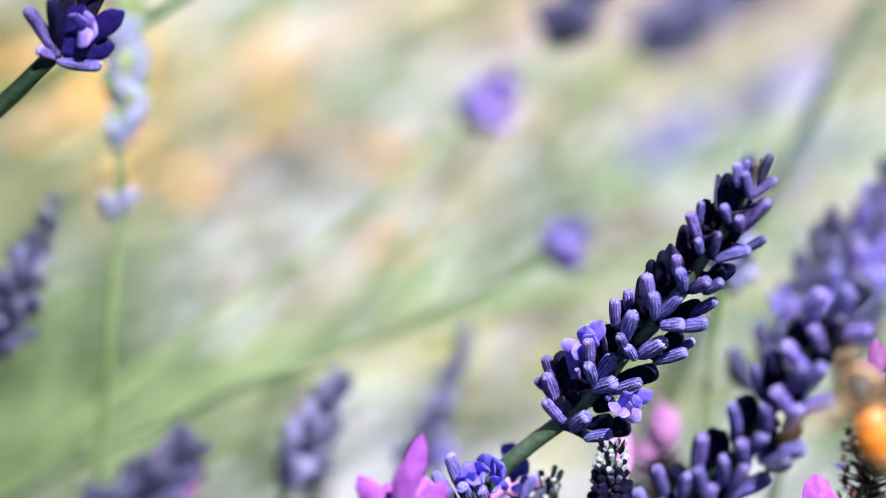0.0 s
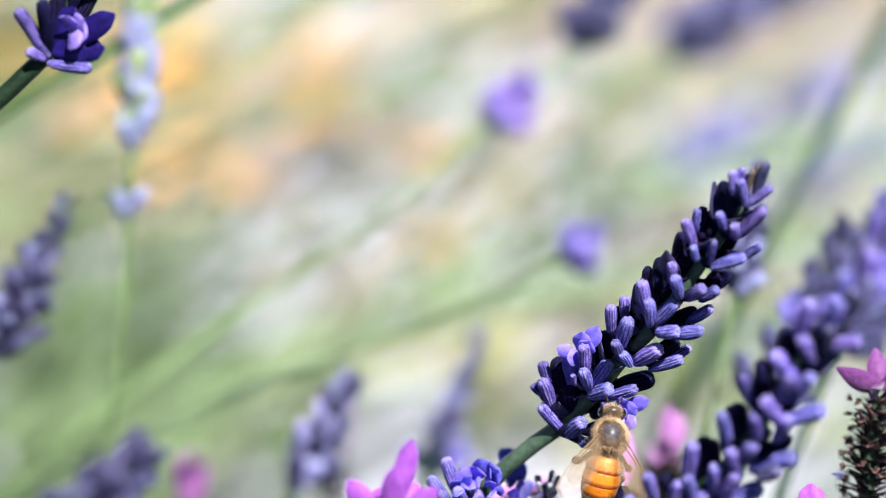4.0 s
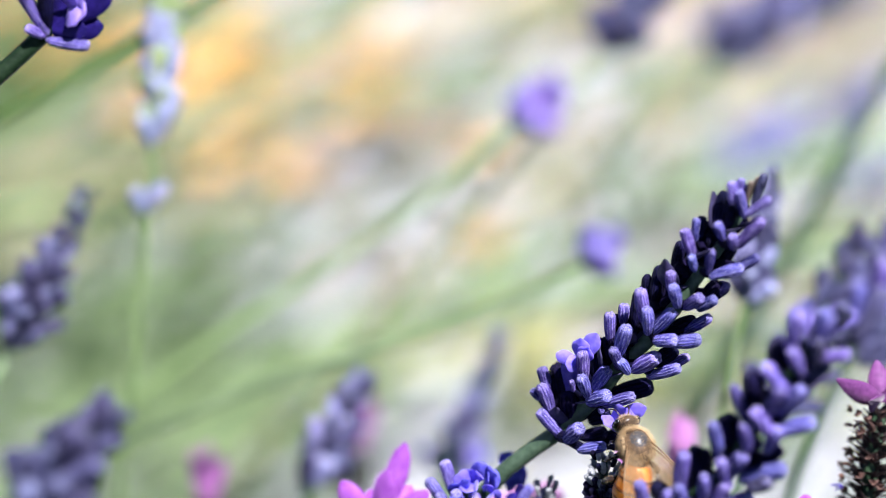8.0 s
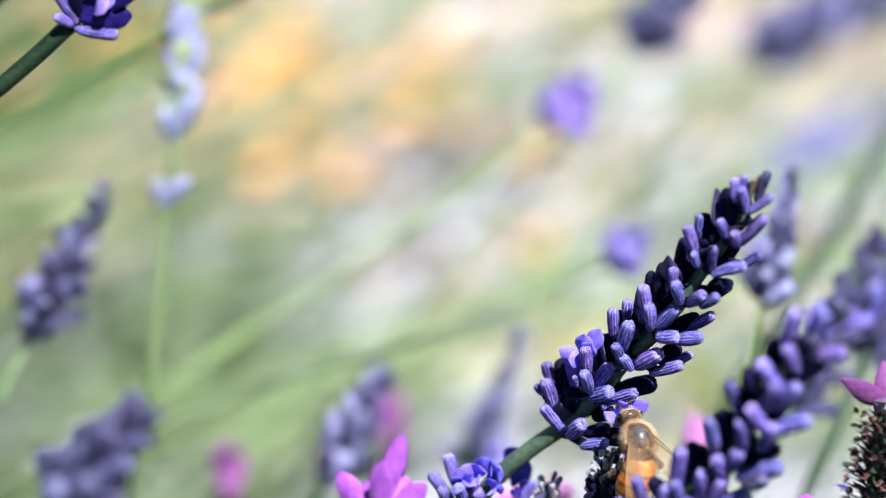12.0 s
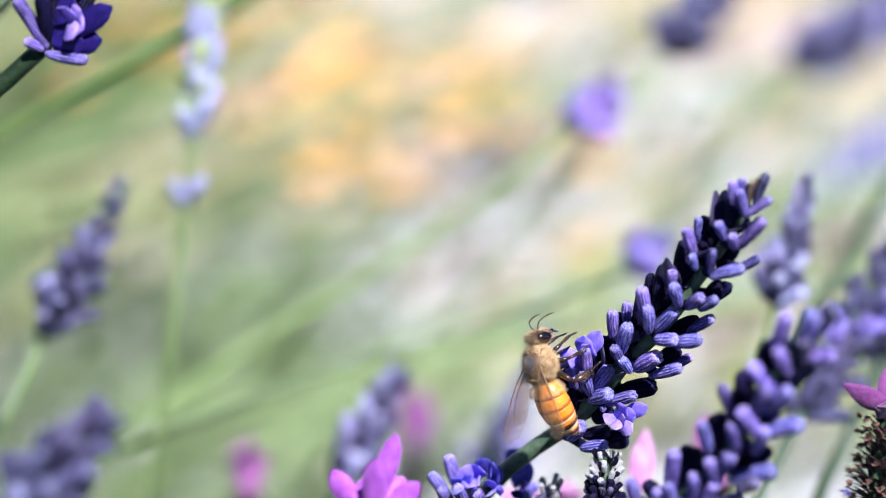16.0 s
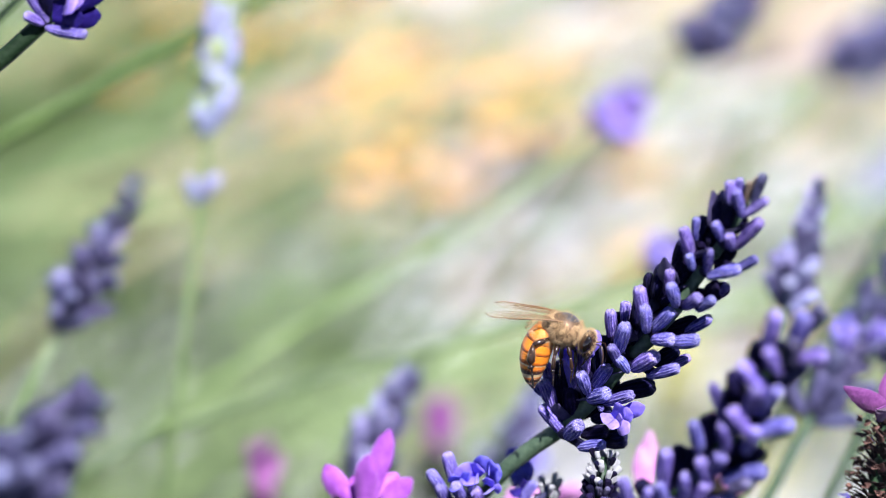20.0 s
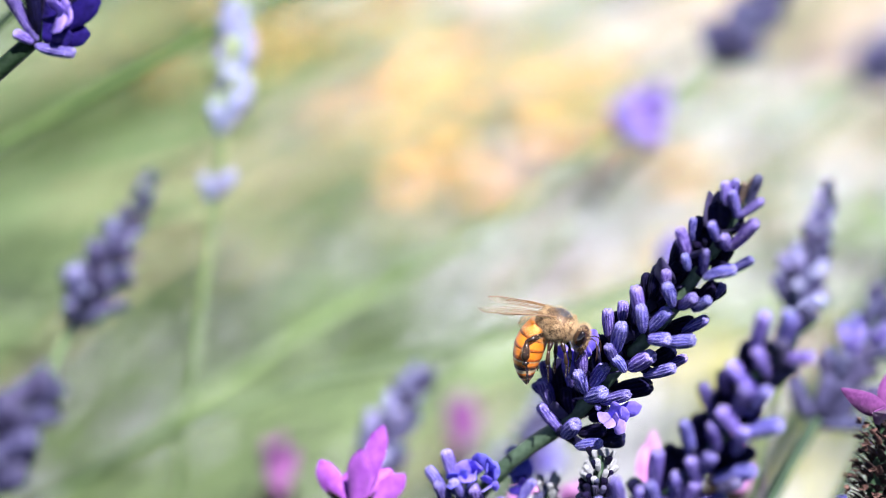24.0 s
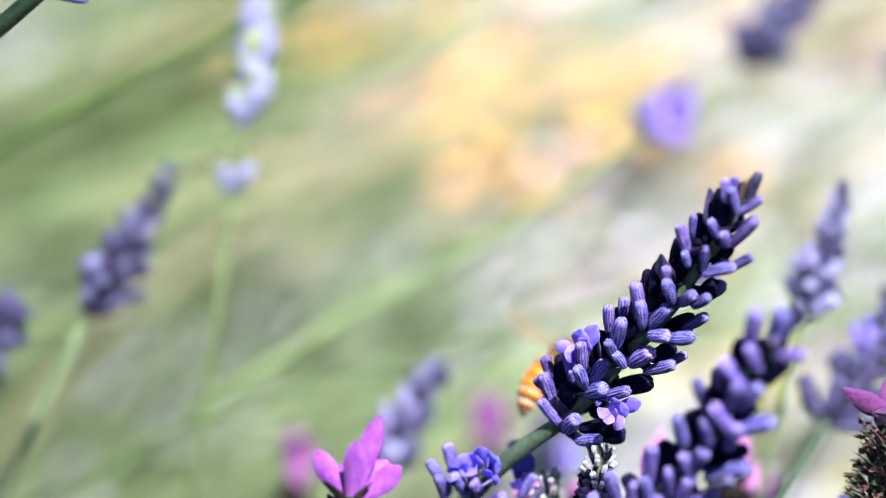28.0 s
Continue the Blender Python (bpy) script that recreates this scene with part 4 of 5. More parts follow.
stoechas((0.03, 0.06, 0), (0.0321, 0.0454, 0.2574), (0.0322, 0.0479, 0.2626), "spanish lavender with soft pink bracts", ((0.0317, 0.0501, 0.2718), (0.0335, 0.0496, 0.2707), (0.0305, 0.0457, 0.2696)), 0.0030, 34, rows=5, soft=True, pointed=True, mat=ROSY)
stoechas((0.02, 0.04, 0), (0.0245, 0.0168, 0.2706), (0.0242, 0.0190, 0.2754), "spanish lavender with soft pink bracts", ((0.0240, 0.0257, 0.2824), (0.0230, 0.0230, 0.2817)), 0.0030, 35, rows=5, soft=True, pointed=True, mat=ROSY)
stoechas((-0.06, 0.12, 0), (-0.0436, 0.0799, 0.2232), (-0.0437, 0.0840, 0.2317), "spanish lavender with dusky magenta bracts", ((-0.0436, 0.0884, 0.2407), (-0.0461, 0.0876, 0.2398), (-0.0413, 0.0877, 0.2386)), 0.0026, 36, rows=5, soft=True, mat=DUSKY)
stoechas((0.0, 0.2, 0), (-0.0256, 0.1547, 0.1883), (-0.0258, 0.1595, 0.1985), "spanish lavender with dusky plum bracts", ((-0.0255, 0.1650, 0.2096), (-0.0282, 0.1641, 0.2086), (-0.0230, 0.1639, 0.2066)), 0.0030, 37, rows=5, soft=True, mat=PLUM)

stoechas((0.05, 0.08, 0), (0.0347, 0.0733, 0.2328), (0.0340, 0.0766, 0.2402), "spanish lavender with blurred rosy bracts", ((0.0317, 0.0799, 0.2479), (0.0346, 0.0802, 0.2473), (0.0369, 0.0796, 0.2450)), 0.0032, 38, rows=5, soft=True, pointed=True, mat=ROSY)

stoechas((0.008, 0.034, 0), (0.0083, 0.0138, 0.2689), (0.0081, 0.0175, 0.2719), "spanish lavender with soft pink bracts behind the green stem", ((0.0062, 0.0183, 0.2765), (0.0091, 0.0206, 0.2759), (0.0082, 0.0158, 0.2776), (0.0104, 0.0193, 0.2750)), 0.0028, 39, rows=5, soft=True, mat=ROSY)
stoechas((0.014, 0.043, 0), (0.0143, 0.0232, 0.2635), (0.0130, 0.0283, 0.2675), "spanish lavender with soft pink bracts", ((0.0117, 0.0287, 0.2711), (0.0136, 0.0310, 0.2705), (0.0153, 0.0280, 0.2709)), 0.0032, 40, rows=5, soft=True, pointed=True, mat=ROSY)
stalk((0.013, 0.010, 0), (0.0125, -0.0002, 0.2782), (0.0132, -0.0013, 0.2894), "young grey-green lavender tip with whitish down", mat=DULL, second=GREENISH, share=0.5, whorls=6, per=7, bud=0.0034, width=0.0014, spread=40, seed=28, crown=WHITE)

# ---- leaning stems and leaves behind ----
def bare_stem(root, line, radii, label, mat, radius):
    """A leafy stem without a spike: the stem and two narrow leaves low on it."""
    thing = new("bare_stem")
    thing.location = root
    tagged(thing, label, "stem", "bare lavender stems")
    part("stem", tube(bmesh.new(), line, radii, 7), mat, thing)
    for k, side in ((2, -1), (3, 1)):
        p = line[k]
        d = (line[k + 1] - p).normalized()
        e = p + d * 0.022 + Vector((0.006 * side, 0.010 * side, 0.004))
        part("leaf", blade(bmesh.new(), p, e, max(0.0025, radius * 2), 0.1, 4), LEAF, thing)


def leaning_stem(root, mid, tip, radius, label, mat=STEM_PALE):
    """One long bare stem that rises from the ground and leans over in a shallow arc."""
    root, mid, tip = Vector(root), Vector(mid), Vector(tip)
    e = (tip - mid).normalized()
    k = (mid - root).length
    line = bezier(Vector(), Vector((0, 0, k * 0.5)), mid - root - e * k * 0.4, mid - root, 10)[:-1] + [mid - root + (tip - mid) * s for s in (0, 0.25, 0.5, 0.75, 1.0)]
    bare_stem(root, line, [radius * (1 - 0.4 * k / 14) for k in range(len(line))], label, mat, radius)


leaning_stem((-0.24, 0.05, 0), (-0.0797, 0.0768, 0.2982), (-0.0325, 0.0938, 0.3224), 0.0016, "long green lavender stem leaning over", STEM_GREEN)
# this stem too takes the colour darkened for shade
leaning_stem((-0.16, 0.02, 0), (-0.0652, 0.0299, 0.3339), (-0.0597, 0.0443, 0.3389), 0.0009, "green lavender stem darkened like shade, beside the dark spike", STEM_SHADED)
leaning_stem((0.04, 0.26, 0), (0.0621, 0.1521, 0.2625), (0.0805, 0.1759, 0.2878), 0.0021, "dark leaning stem behind the spikes", STEM)


def foliage(name, label, centre, extent, count, length, width, lean, mat, seed, category="foliage"):
    """A clump of many narrow leaves as one piece of stuff."""
    r = random.Random(seed)
    bm = bmesh.new()
    for _ in range(count):
        x, y = r.gauss(0, extent[0] / 2), r.gauss(0, extent[1] / 2)
        root = Vector((x, y, 0))
        h = length * r.uniform(0.5, 1.1)
        tip = root + Vector((lean[0] * h + r.uniform(-0.3, 0.3) * h, lean[1] * h + r.uniform(-0.3, 0.3) * h, h * 0.8))
        blade(bm, root, tip, width * r.uniform(0.7, 1.3), r.uniform(-0.2, 0.3), 3, 0.3, up=Vector((r.uniform(-1, 1), r.uniform(-1, 1), 0.4)), blunt=0.8)
    ob = new(name, mesh_of(name, bm, mat))
    ob.location = centre
    tagged(ob, label, category, kind="stuff")


foliage("lavender_foliage", "sage green lavender leaves in a loose clump", (-0.36, 0.55, 0), (0.16, 0.34), 420, 0.10, 0.006, (0.7, 0.0), LEAF, 41)
foliage("lavender_foliage", "sage green lavender leaves in a loose clump", (-0.22, 0.40, 0), (0.10, 0.10), 150, 0.09, 0.005, (0.7, 0.0), LEAF, 42)
foliage("low_leaves", "yellow-green low leaves on the gravel", (0.015, 0.54, 0), (0.08, 0.08), 60, 0.022, 0.011, (0.2, 0), LIME, 43)
foliage("lavender_foliage", "grey-green lavender leaves in a low clump", (0.142, 0.516, 0.0), (0.08, 0.12), 60, 0.07, 0.006, (0.4, 0.0), STEM_PALE, 45)
foliage("lavender_foliage", "sage green lavender leaves in a loose clump", (-0.150, 0.507, 0.0), (0.10, 0.10), 130, 0.06, 0.006, (0.7, 0.0), STEM_PALE, 46)
# unseen clumps behind the camera, added to cut light bounced off the gravel
for n_behind in range(40):
    foliage("lavender_foliage", "unseen grey-green leaves added behind the camera to cut bounced light", (-1.05 + 0.30 * (n_behind % 8), -1.75 + 0.30 * (n_behind // 8), 0), (0.30, 0.30), 260, 0.24, 0.022, (0.1, 0.0), BLOCK_LEAF, 130 + n_behind)
# unseen clumps at both sides, added to dim the bounce further
for n_side in range(12):
    foliage("lavender_foliage", "unseen grey-green leaves added at the sides to cut bounced light", ((-0.62, 0.62)[n_side % 2] * (1 + 0.45 * (n_side // 6)), -0.25 + 0.16 * (n_side // 2 % 3), 0), (0.26, 0.20), 220, 0.18, 0.018, (0.1, 0.0), BLOCK_LEAF, 180 + n_side)
# unseen clumps below the view, added to block bounce under the spikes
for n_under in range(20):
    foliage("lavender_foliage", "unseen grey-green leaves added under the stems to cut bounced light", (-0.30 + 0.15 * (n_under % 5), -0.40 + 0.15 * (n_under // 5), 0), (0.13, 0.13), 330, 0.17, 0.008, (0.1, 0.0), BLOCK_LEAF, 90 + n_under)
foliage("lavender_foliage", "dark sage lavender leaves in a loose clump", (-0.301, 0.806, 0.0), (0.10, 0.16), 80, 0.10, 0.006, (0.7, 0.0), STEM_MID, 47)
foliage("lavender_foliage", "sage green lavender leaves low on the gravel", (0.065, 0.512, 0.0), (0.05, 0.06), 26, 0.05, 0.005, (0.5, 0.0), STEM_PALE, 48)
# leaves added to turn the too bright far gravel beige
foliage("dry_leaves", "dry beige leaves added to tone the gravel", (0.10, 0.93, 0.0), (0.34, 0.20), 420, 0.030, 0.013, (0.9, 0.1), DRYLEAF, 49)
foliage("lavender_foliage", "dark sage lavender leaves in a loose clump", (-0.27, 0.62, 0.0), (0.13, 0.13), 120, 0.08, 0.006, (0.7, 0.0), STEM_MID, 50)
# two more leaf patches added to tone the gravel under them
foliage("dry_leaves", "dry beige leaves added to tone the gravel", (-0.27, 0.80, 0.0), (0.14, 0.14), 130, 0.030, 0.013, (0.9, 0.1), DRYLEAF, 57)
foliage("dry_leaves", "dry beige leaves added to dim the bright gravel", (-0.05, 0.66, 0.0), (0.14, 0.12), 40, 0.026, 0.012, (0.9, 0.1), DRYLEAF, 58)
foliage("far_leaves", "green leaves at the far side of the bed", (0.27, 1.02, 0), (0.10, 0.10), 240, 0.09, 0.012, (0.2, 0), LEAF, 44)


def leaning_stems(label, count, mat, seed, xs, ys, lens, radius):
    """Long thin stems that all lean the same way, each a thing of its own."""
    r = random.Random(seed)
    for _ in range(count):
        root = Vector((r.uniform(*xs), r.uniform(*ys), 0))
        h = r.uniform(*lens)
        tip = Vector((h * r.uniform(0.75, 1.0), h * r.uniform(-0.2, 0.3), h * r.uniform(0.35, 0.75)))
        bare_stem(root, bezier(Vector(), Vector((h * 0.1, 0, h * 0.3)), tip * 0.6 + Vector((0, 0, h * 0.12)), tip, 8), [radius * r.uniform(0.7, 1.3)] * 9, label, mat, radius)


leaning_stems("sage green lavender stem leaning over the gravel", 48, STEM_PALE, 51, (-0.62, 0.05), (0.38, 0.75), (0.20, 0.42), 0.0012)
leaning_stems("green lavender stem leaning over the gravel", 13, STEM_GREEN, 55, (-0.60, -0.28), (0.24, 0.5), (0.22, 0.40), 0.0015)
leaning_stems("pale green lavender stem leaning over the gravel", 26, LEAF, 52, (-0.60, -0.15), (0.32, 0.6), (0.2, 0.36), 0.0015)
# stems added at the far right to tone down the bright gravel
leaning_stems("grey-green lavender stem added to dull the far gravel", 26, STEM_PALE, 54, (-0.05, 0.24), (0.55, 1.0), (0.14, 0.3), 0.0017)
leaning_stems("dry straw-coloured stem leaning over the gravel", 30, STRAW, 53, (-0.5, 0.15), (0.35, 0.8), (0.15, 0.35), 0.0013)


def orange_flowers(centre, label, count, spread, seed):
    """A low patch of open orange flowers, each with five broad petals on a short stem."""
    r = random.Random(seed)
    for _ in range(count):
        thing = new("orange_flower")
        thing.location = Vector(centre) + Vector((r.gauss(0, spread), r.gauss(0, spread * 1.3), 0))
        tagged(thing, label, "flower", "orange flowers")
        h = r.uniform(0.012, 0.03)
        part("stem", tube(bmesh.new(), [Vector(), Vector((0.002, 0, h * 0.5)), Vector((0.003, 0, h))], [0.0012] * 3, 6), STEM_PALE, thing)
        bm = bmesh.new()
        o = r.uniform(0, 6)
        for k in range(5):
            a = o + k * 1.2566
            blade(bm, Vector((0.003, 0, h)), Vector((0.003 + 0.012 * math.cos(a), 0.012 * math.sin(a), h + 0.004)), 0.012, 0.05, 5, 0.2, rounded=True)
        part("petals", bm, ORANGE, thing)


# low spikes added at the far right to grey the bright gravel
for n_far, (gx, gy, lx) in enumerate(((0.20, 0.86, 0.04), (0.13, 0.98, 0.05), (0.25, 0.94, 0.05), (0.06, 1.08, 0.05), (0.22, 0.76, 0.04), (0.16, 0.90, 0.03), (0.24, 0.66, 0.04), (0.19, 1.0, 0.05))):
    stalk((gx - lx, gy, 0), (gx, gy, 0.055), (gx + 0.03, gy, 0.085), "blue-violet lavender spike added far back to dull the gravel", mat=DULL, second=PALE, whorls=5, per=9, bud=0.010, width=0.005, spread=50, seed=80 + n_far, stem=STEM_PALE)
orange_flowers((-0.122, 0.793, 0.0), "low orange flower open on the gravel", 32, 0.046, 61)
orange_flowers((-0.228, 0.833, 0.0), "low orange flower open on the gravel", 20, 0.042, 62)
orange_flowers((-0.285, 0.76, 0.0), "low orange flower open on the gravel", 9, 0.030, 63)
stalk((0.082, 0.727, 0.0), (0.0735, 0.5776, 0.0816), (0.0976, 0.5881, 0.1003), "lilac lavender spike far back near the ground", mat=PALE, second=CALYX_TIP, whorls=5, per=9, bud=0.010, width=0.005, spread=50, seed=71, stem=STEM_PALE)

# ---- the honey bee ----
MM = 0.00106
BEE_DARK = material("dark_brown_chitin", (0.012, 0.007, 0.005), (0.045, 0.022, 0.012), 0.28, 900, 200, 0.3, coat=0.4)
BEE_LEG = material("dark_brown_leg_chitin", (0.006, 0.004, 0.003), (0.024, 0.012, 0.007), 0.25, 900, 200, 0.3, coat=0.5)
BEE_HAIR = material("tan_bee_hair", (0.30, 0.18, 0.075), (0.86, 0.64, 0.37), 0.8, 900, 300, 0.1, trans=0.2)
BEE_SKIN = material("brown_thorax", (0.03, 0.018, 0.010), (0.15, 0.09, 0.045), 0.6, 900, 300, 0.5)
BEE_EYE = material("black_compound_eye", (0.002, 0.0015, 0.0015), (0.007, 0.004, 0.003), 0.2, 900, 300, 0.0, coat=1.0)
SCUTUM = material("grey_black_scutum", (0.02, 0.018, 0.018), (0.085, 0.08, 0.08), 0.38, 900, 400, 0.7, coat=0.15)
WING_VEIN = material("tan_wing_vein", (0.10, 0.055, 0.025), (0.26, 0.15, 0.07), 0.5, 900, 300, 0.2)


def plate_material(name, way, front, length, brown_at, cream_to, amber=(0.70, 0.21, 0.010), deep=(0.36, 0.075, 0.005), dark=(0.030, 0.012, 0.006)):
    """A plate of the abdomen: amber, brown towards its ragged rear edge, and cream down at its front."""
    m = bpy.data.materials.new(name)
    m.use_nodes = True
    n, l = m.node_tree.nodes, m.node_tree.links
    b = n["Principled BSDF"]
    co, dot, grain, spots = n.new("ShaderNodeTexCoord"), n.new("ShaderNodeVectorMath"), n.new("ShaderNodeTexNoise"), n.new("ShaderNodeTexNoise")
    dot.operation = "DOT_PRODUCT"
    dot.inputs[1].default_value = way / (length * MM)
    grain.inputs["Scale"].default_value, spots.inputs["Scale"].default_value = 4200, 900
    for k in (grain, spots):
        l.new(co.outputs["Object"], k.inputs["Vector"])
    l.new(co.outputs["Object"], dot.inputs[0])

    def mad(v, k, c):
        q = n.new("ShaderNodeMath")
        q.operation = "MULTIPLY_ADD"
        l.new(v, q.inputs[0])
        q.inputs[1].default_value = k
        if isinstance(c, float):
            q.inputs[2].default_value = c
        else:
            l.new(c, q.inputs[2])
        return q.outputs[0]

    along = mad(grain.outputs["Fac"], 0.26, mad(spots.outputs["Fac"], 0.22, mad(dot.outputs["Value"], 1.0, -front / length - 0.24)))
    ramp = n.new("ShaderNodeValToRGB")
    ramp.color_ramp.elements[0].position, ramp.color_ramp.elements[0].color = max(0.0, cream_to - 0.03), (0.66, 0.50, 0.27, 1) if cream_to > 0 else (*amber, 1)
    ramp.color_ramp.elements[1].position, ramp.color_ramp.elements[1].color = min(1.0, brown_at + 0.16), (*dark, 1)
    for at, c in ((cream_to + 0.06, amber), (max(brown_at - 0.1, cream_to + 0.08), amber), (brown_at, deep)):
        e = ramp.color_ramp.elements.new(min(1.0, max(0.0, at)))
        e.color = (*c, 1)
    l.new(along, ramp.inputs[0])
    l.new(ramp.outputs[0], b.inputs["Base Color"])
    bp = n.new("ShaderNodeBump")
    bp.inputs["Strength"].default_value, bp.inputs["Distance"].default_value = 0.45, 0.0002
    l.new(grain.outputs["Fac"], bp.inputs["Height"])
    l.new(bp.outputs[0], b.inputs["Normal"])
    b.inputs["Roughness"].default_value, b.inputs["Coat Weight"].default_value, b.inputs["Coat Roughness"].default_value = 0.42, 0.25, 0.25
    return m


def wing_material():
    m = bpy.data.materials.new("clear_brownish_wing")
    m.use_nodes = True
    n, l = m.node_tree.nodes, m.node_tree.links
    b = n["Principled BSDF"]
    b.inputs["Base Color"].default_value = (0.40, 0.28, 0.15, 1)
    b.inputs["Roughness"].default_value = 0.22
    b.inputs["Specular IOR Level"].default_value = 0.8
    noi, ram, bp = n.new("ShaderNodeTexNoise"), n.new("ShaderNodeMapRange"), n.new("ShaderNodeBump")
    noi.inputs["Scale"].default_value = 700
    ram.inputs["To Min"].default_value, ram.inputs["To Max"].default_value = 0.05, 0.16
    bp.inputs["Strength"].default_value, bp.inputs["Distance"].default_value = 0.5, 0.0002
    l.new(noi.outputs["Fac"], ram.inputs["Value"])
    l.new(ram.outputs[0], b.inputs["Alpha"])
    l.new(noi.outputs["Fac"], bp.inputs["Height"])
    l.new(bp.outputs[0], b.inputs["Normal"])
    return m


WING = wing_material()


def ball(bm, centre, radii, sub=3, turn=None):
    m = Matrix.Translation(Vector(centre) * MM) @ (turn or Matrix()) @ Matrix.Diagonal((*[r * MM for r in radii], 1))
    bmesh.ops.create_icosphere(bm, subdivisions=sub, radius=1.0, matrix=m)
    return bm


def hairs(bm, centre, radii, count, length, r, keep):
    """Fine hairs standing on an ellipsoid, where keep() lets them."""
    made = 0
    while made < count:
        d = Vector((r.gauss(0, 1), r.gauss(0, 1), r.gauss(0, 1))).normalized()
        if not keep(d):
            continue
        made += 1
        p = Vector([c + a * q for c, a, q in zip(centre, d, radii)]) * MM
        nor = Vector([a / q for a, q in zip(d, radii)]).normalized()
        tip = p + (nor + Vector((r.gauss(-0.25, 0.3), r.gauss(0, 0.3), r.gauss(0, 0.3)))).normalized() * length * MM * r.uniform(0.5, 1.2)
        u = nor.orthogonal().normalized() * 0.017 * MM
        v = nor.cross(u)
        ring = [bm.verts.new(p + u), bm.verts.new(p - u * 0.5 + v * 0.87), bm.verts.new(p - u * 0.5 - v * 0.87)]
        e = bm.verts.new(tip)
        for k in range(3):
            bm.faces.new((ring[k], ring[(k + 1) % 3], e))
    return bm


def leg(thing, hip, knee, ankle, toe, width, hind):
    """A leg: femur, with the tibia and the jointed foot as its sub-parts."""
    hip, knee, ankle, toe = (Vector(p) * MM for p in (hip, knee, ankle, toe))
    w = width * MM
    z = Vector()
    femur = part("leg", tube(bmesh.new(), [z, (knee - hip) * 0.15, (knee - hip) * 0.55, knee - hip], [w * 0.7, w * 1.0, w * 1.05, w * 0.6], 10), BEE_LEG, thing, "glossy brown leg", Matrix.Translation(hip))
    a, b = knee - hip, ankle - hip
    flat = 1.45 if hind else 0.9
    part("tibia", tube(bmesh.new(), [a, a + (b - a) * 0.3, a + (b - a) * 0.8, b], [w * 0.55, w * 0.8 * flat, w * 1.0 * flat, w * 0.55], 10), BEE_DARK, femur)
    t = toe - hip
    bm = bmesh.new()
    prev = b
    for k in range(1, 6):
        q = b + (t - b) * (k / 5) ** 0.8 + Vector((0, 0, 0.10 * MM * math.sin(k)))
        big = (1.3 if hind else 0.8) if k == 1 else 0.45
        tube(bm, [prev, prev + (q - prev) * 0.5, q], [w * 0.4, w * big, w * 0.35], 8)
        prev = q
    for s in (-1, 1):
        tube(bm, [prev, prev + Vector((0.12 * MM, s * 0.15 * MM, -0.2 * MM))], [w * 0.25, w * 0.05], 6)
    part("foot", bm, BEE_LEG, femur)
    if hind:
        r = random.Random(8)
        bm = bmesh.new()
        mid = (a + b) * 0.5 / MM
        hairs(bm, mid, (0.35, 0.35, 0.35), 90, 0.5, r, lambda d: True)
        part("leg_hair", bm, BEE_HAIR, femur, kind="stuff")
    return femur


def wing(thing, name, hinge, length, chord, side, sweep):
    """A clear wing, lying back along the body, with its veins as a sub-part."""
    bm = bmesh.new()
    hinge = Vector(hinge) * MM
    n = 14
    lead, trail = [], []
    for k in range(n + 1):
        s = k / n
        x = -length * MM * s
        front = chord * MM * 0.42 * math.sin(math.pi * min(1, s * 0.55 + 0.04)) * (1 if s < 0.85 else math.sqrt(max(0.0, 1 - ((s - 0.85) / 0.15) ** 2)))
        rear = chord * MM * 0.62 * math.sin(math.pi * (s * 0.80 + 0.05)) * (1 if s < 0.8 else math.sqrt(max(0.0, 1 - ((s - 0.8) / 0.2) ** 2)))
        lift = 0.12 * MM * math.sin(s * 5)
        lead.append((x, front * side, lift))
        trail.append((x, -rear * side, lift * 0.4 - 0.1 * MM * s))
    for zz in (0.0, 0.012 * MM):
        a = [bm.verts.new((p[0], p[1], p[2] + zz)) for p in lead]
        b = [bm.verts.new((p[0], (p[1] + q[1]) / 2, (p[2] + q[2]) / 2 + 0.06 * MM + zz)) for p, q in zip(lead, trail)]
        c = [bm.verts.new((p[0], p[1], p[2] + zz)) for p in trail]
        for u, v in ((a, b), (b, c)):
            for k in range(n):
                bm.faces.new((u[k], u[k + 1], v[k + 1], v[k]) if zz else (v[k], v[k + 1], u[k + 1], u[k]))
    w = part(name, bm, WING, thing, "clear veined wing", Matrix.Translation(hinge) @ Matrix.Rotation(radians(sweep) * side, 4, "Z"))
    bm = bmesh.new()
    up = Vector((0, 0, 0.03 * MM))
    tube(bm, [Vector(p) + up for p in lead], [0.085 * MM] * 8 + [0.05 * MM] * (n - 7), 6)
    for f in (0.3, 0.55, 0.8):
        tube(bm, [(Vector(p) * (1 - f) + Vector(q) * f) + up * 1.5 + Vector((0, 0, 0.05 * MM)) for p, q in list(zip(lead, trail))[: int(n * (1.05 - f * 0.3))]], [0.022 * MM] * int(n * (1.05 - f * 0.3)), 5)
    for k in (5, 8, 10, 12):
        tube(bm, [Vector(lead[k]) + up, (Vector(lead[k]) + Vector(trail[k - 1])) / 2 + up * 3, Vector(trail[k - 1]) + up], [0.018 * MM] * 3, 5)
    part("vein", bm, WING_VEIN, w, "brown wing veins")
    return w


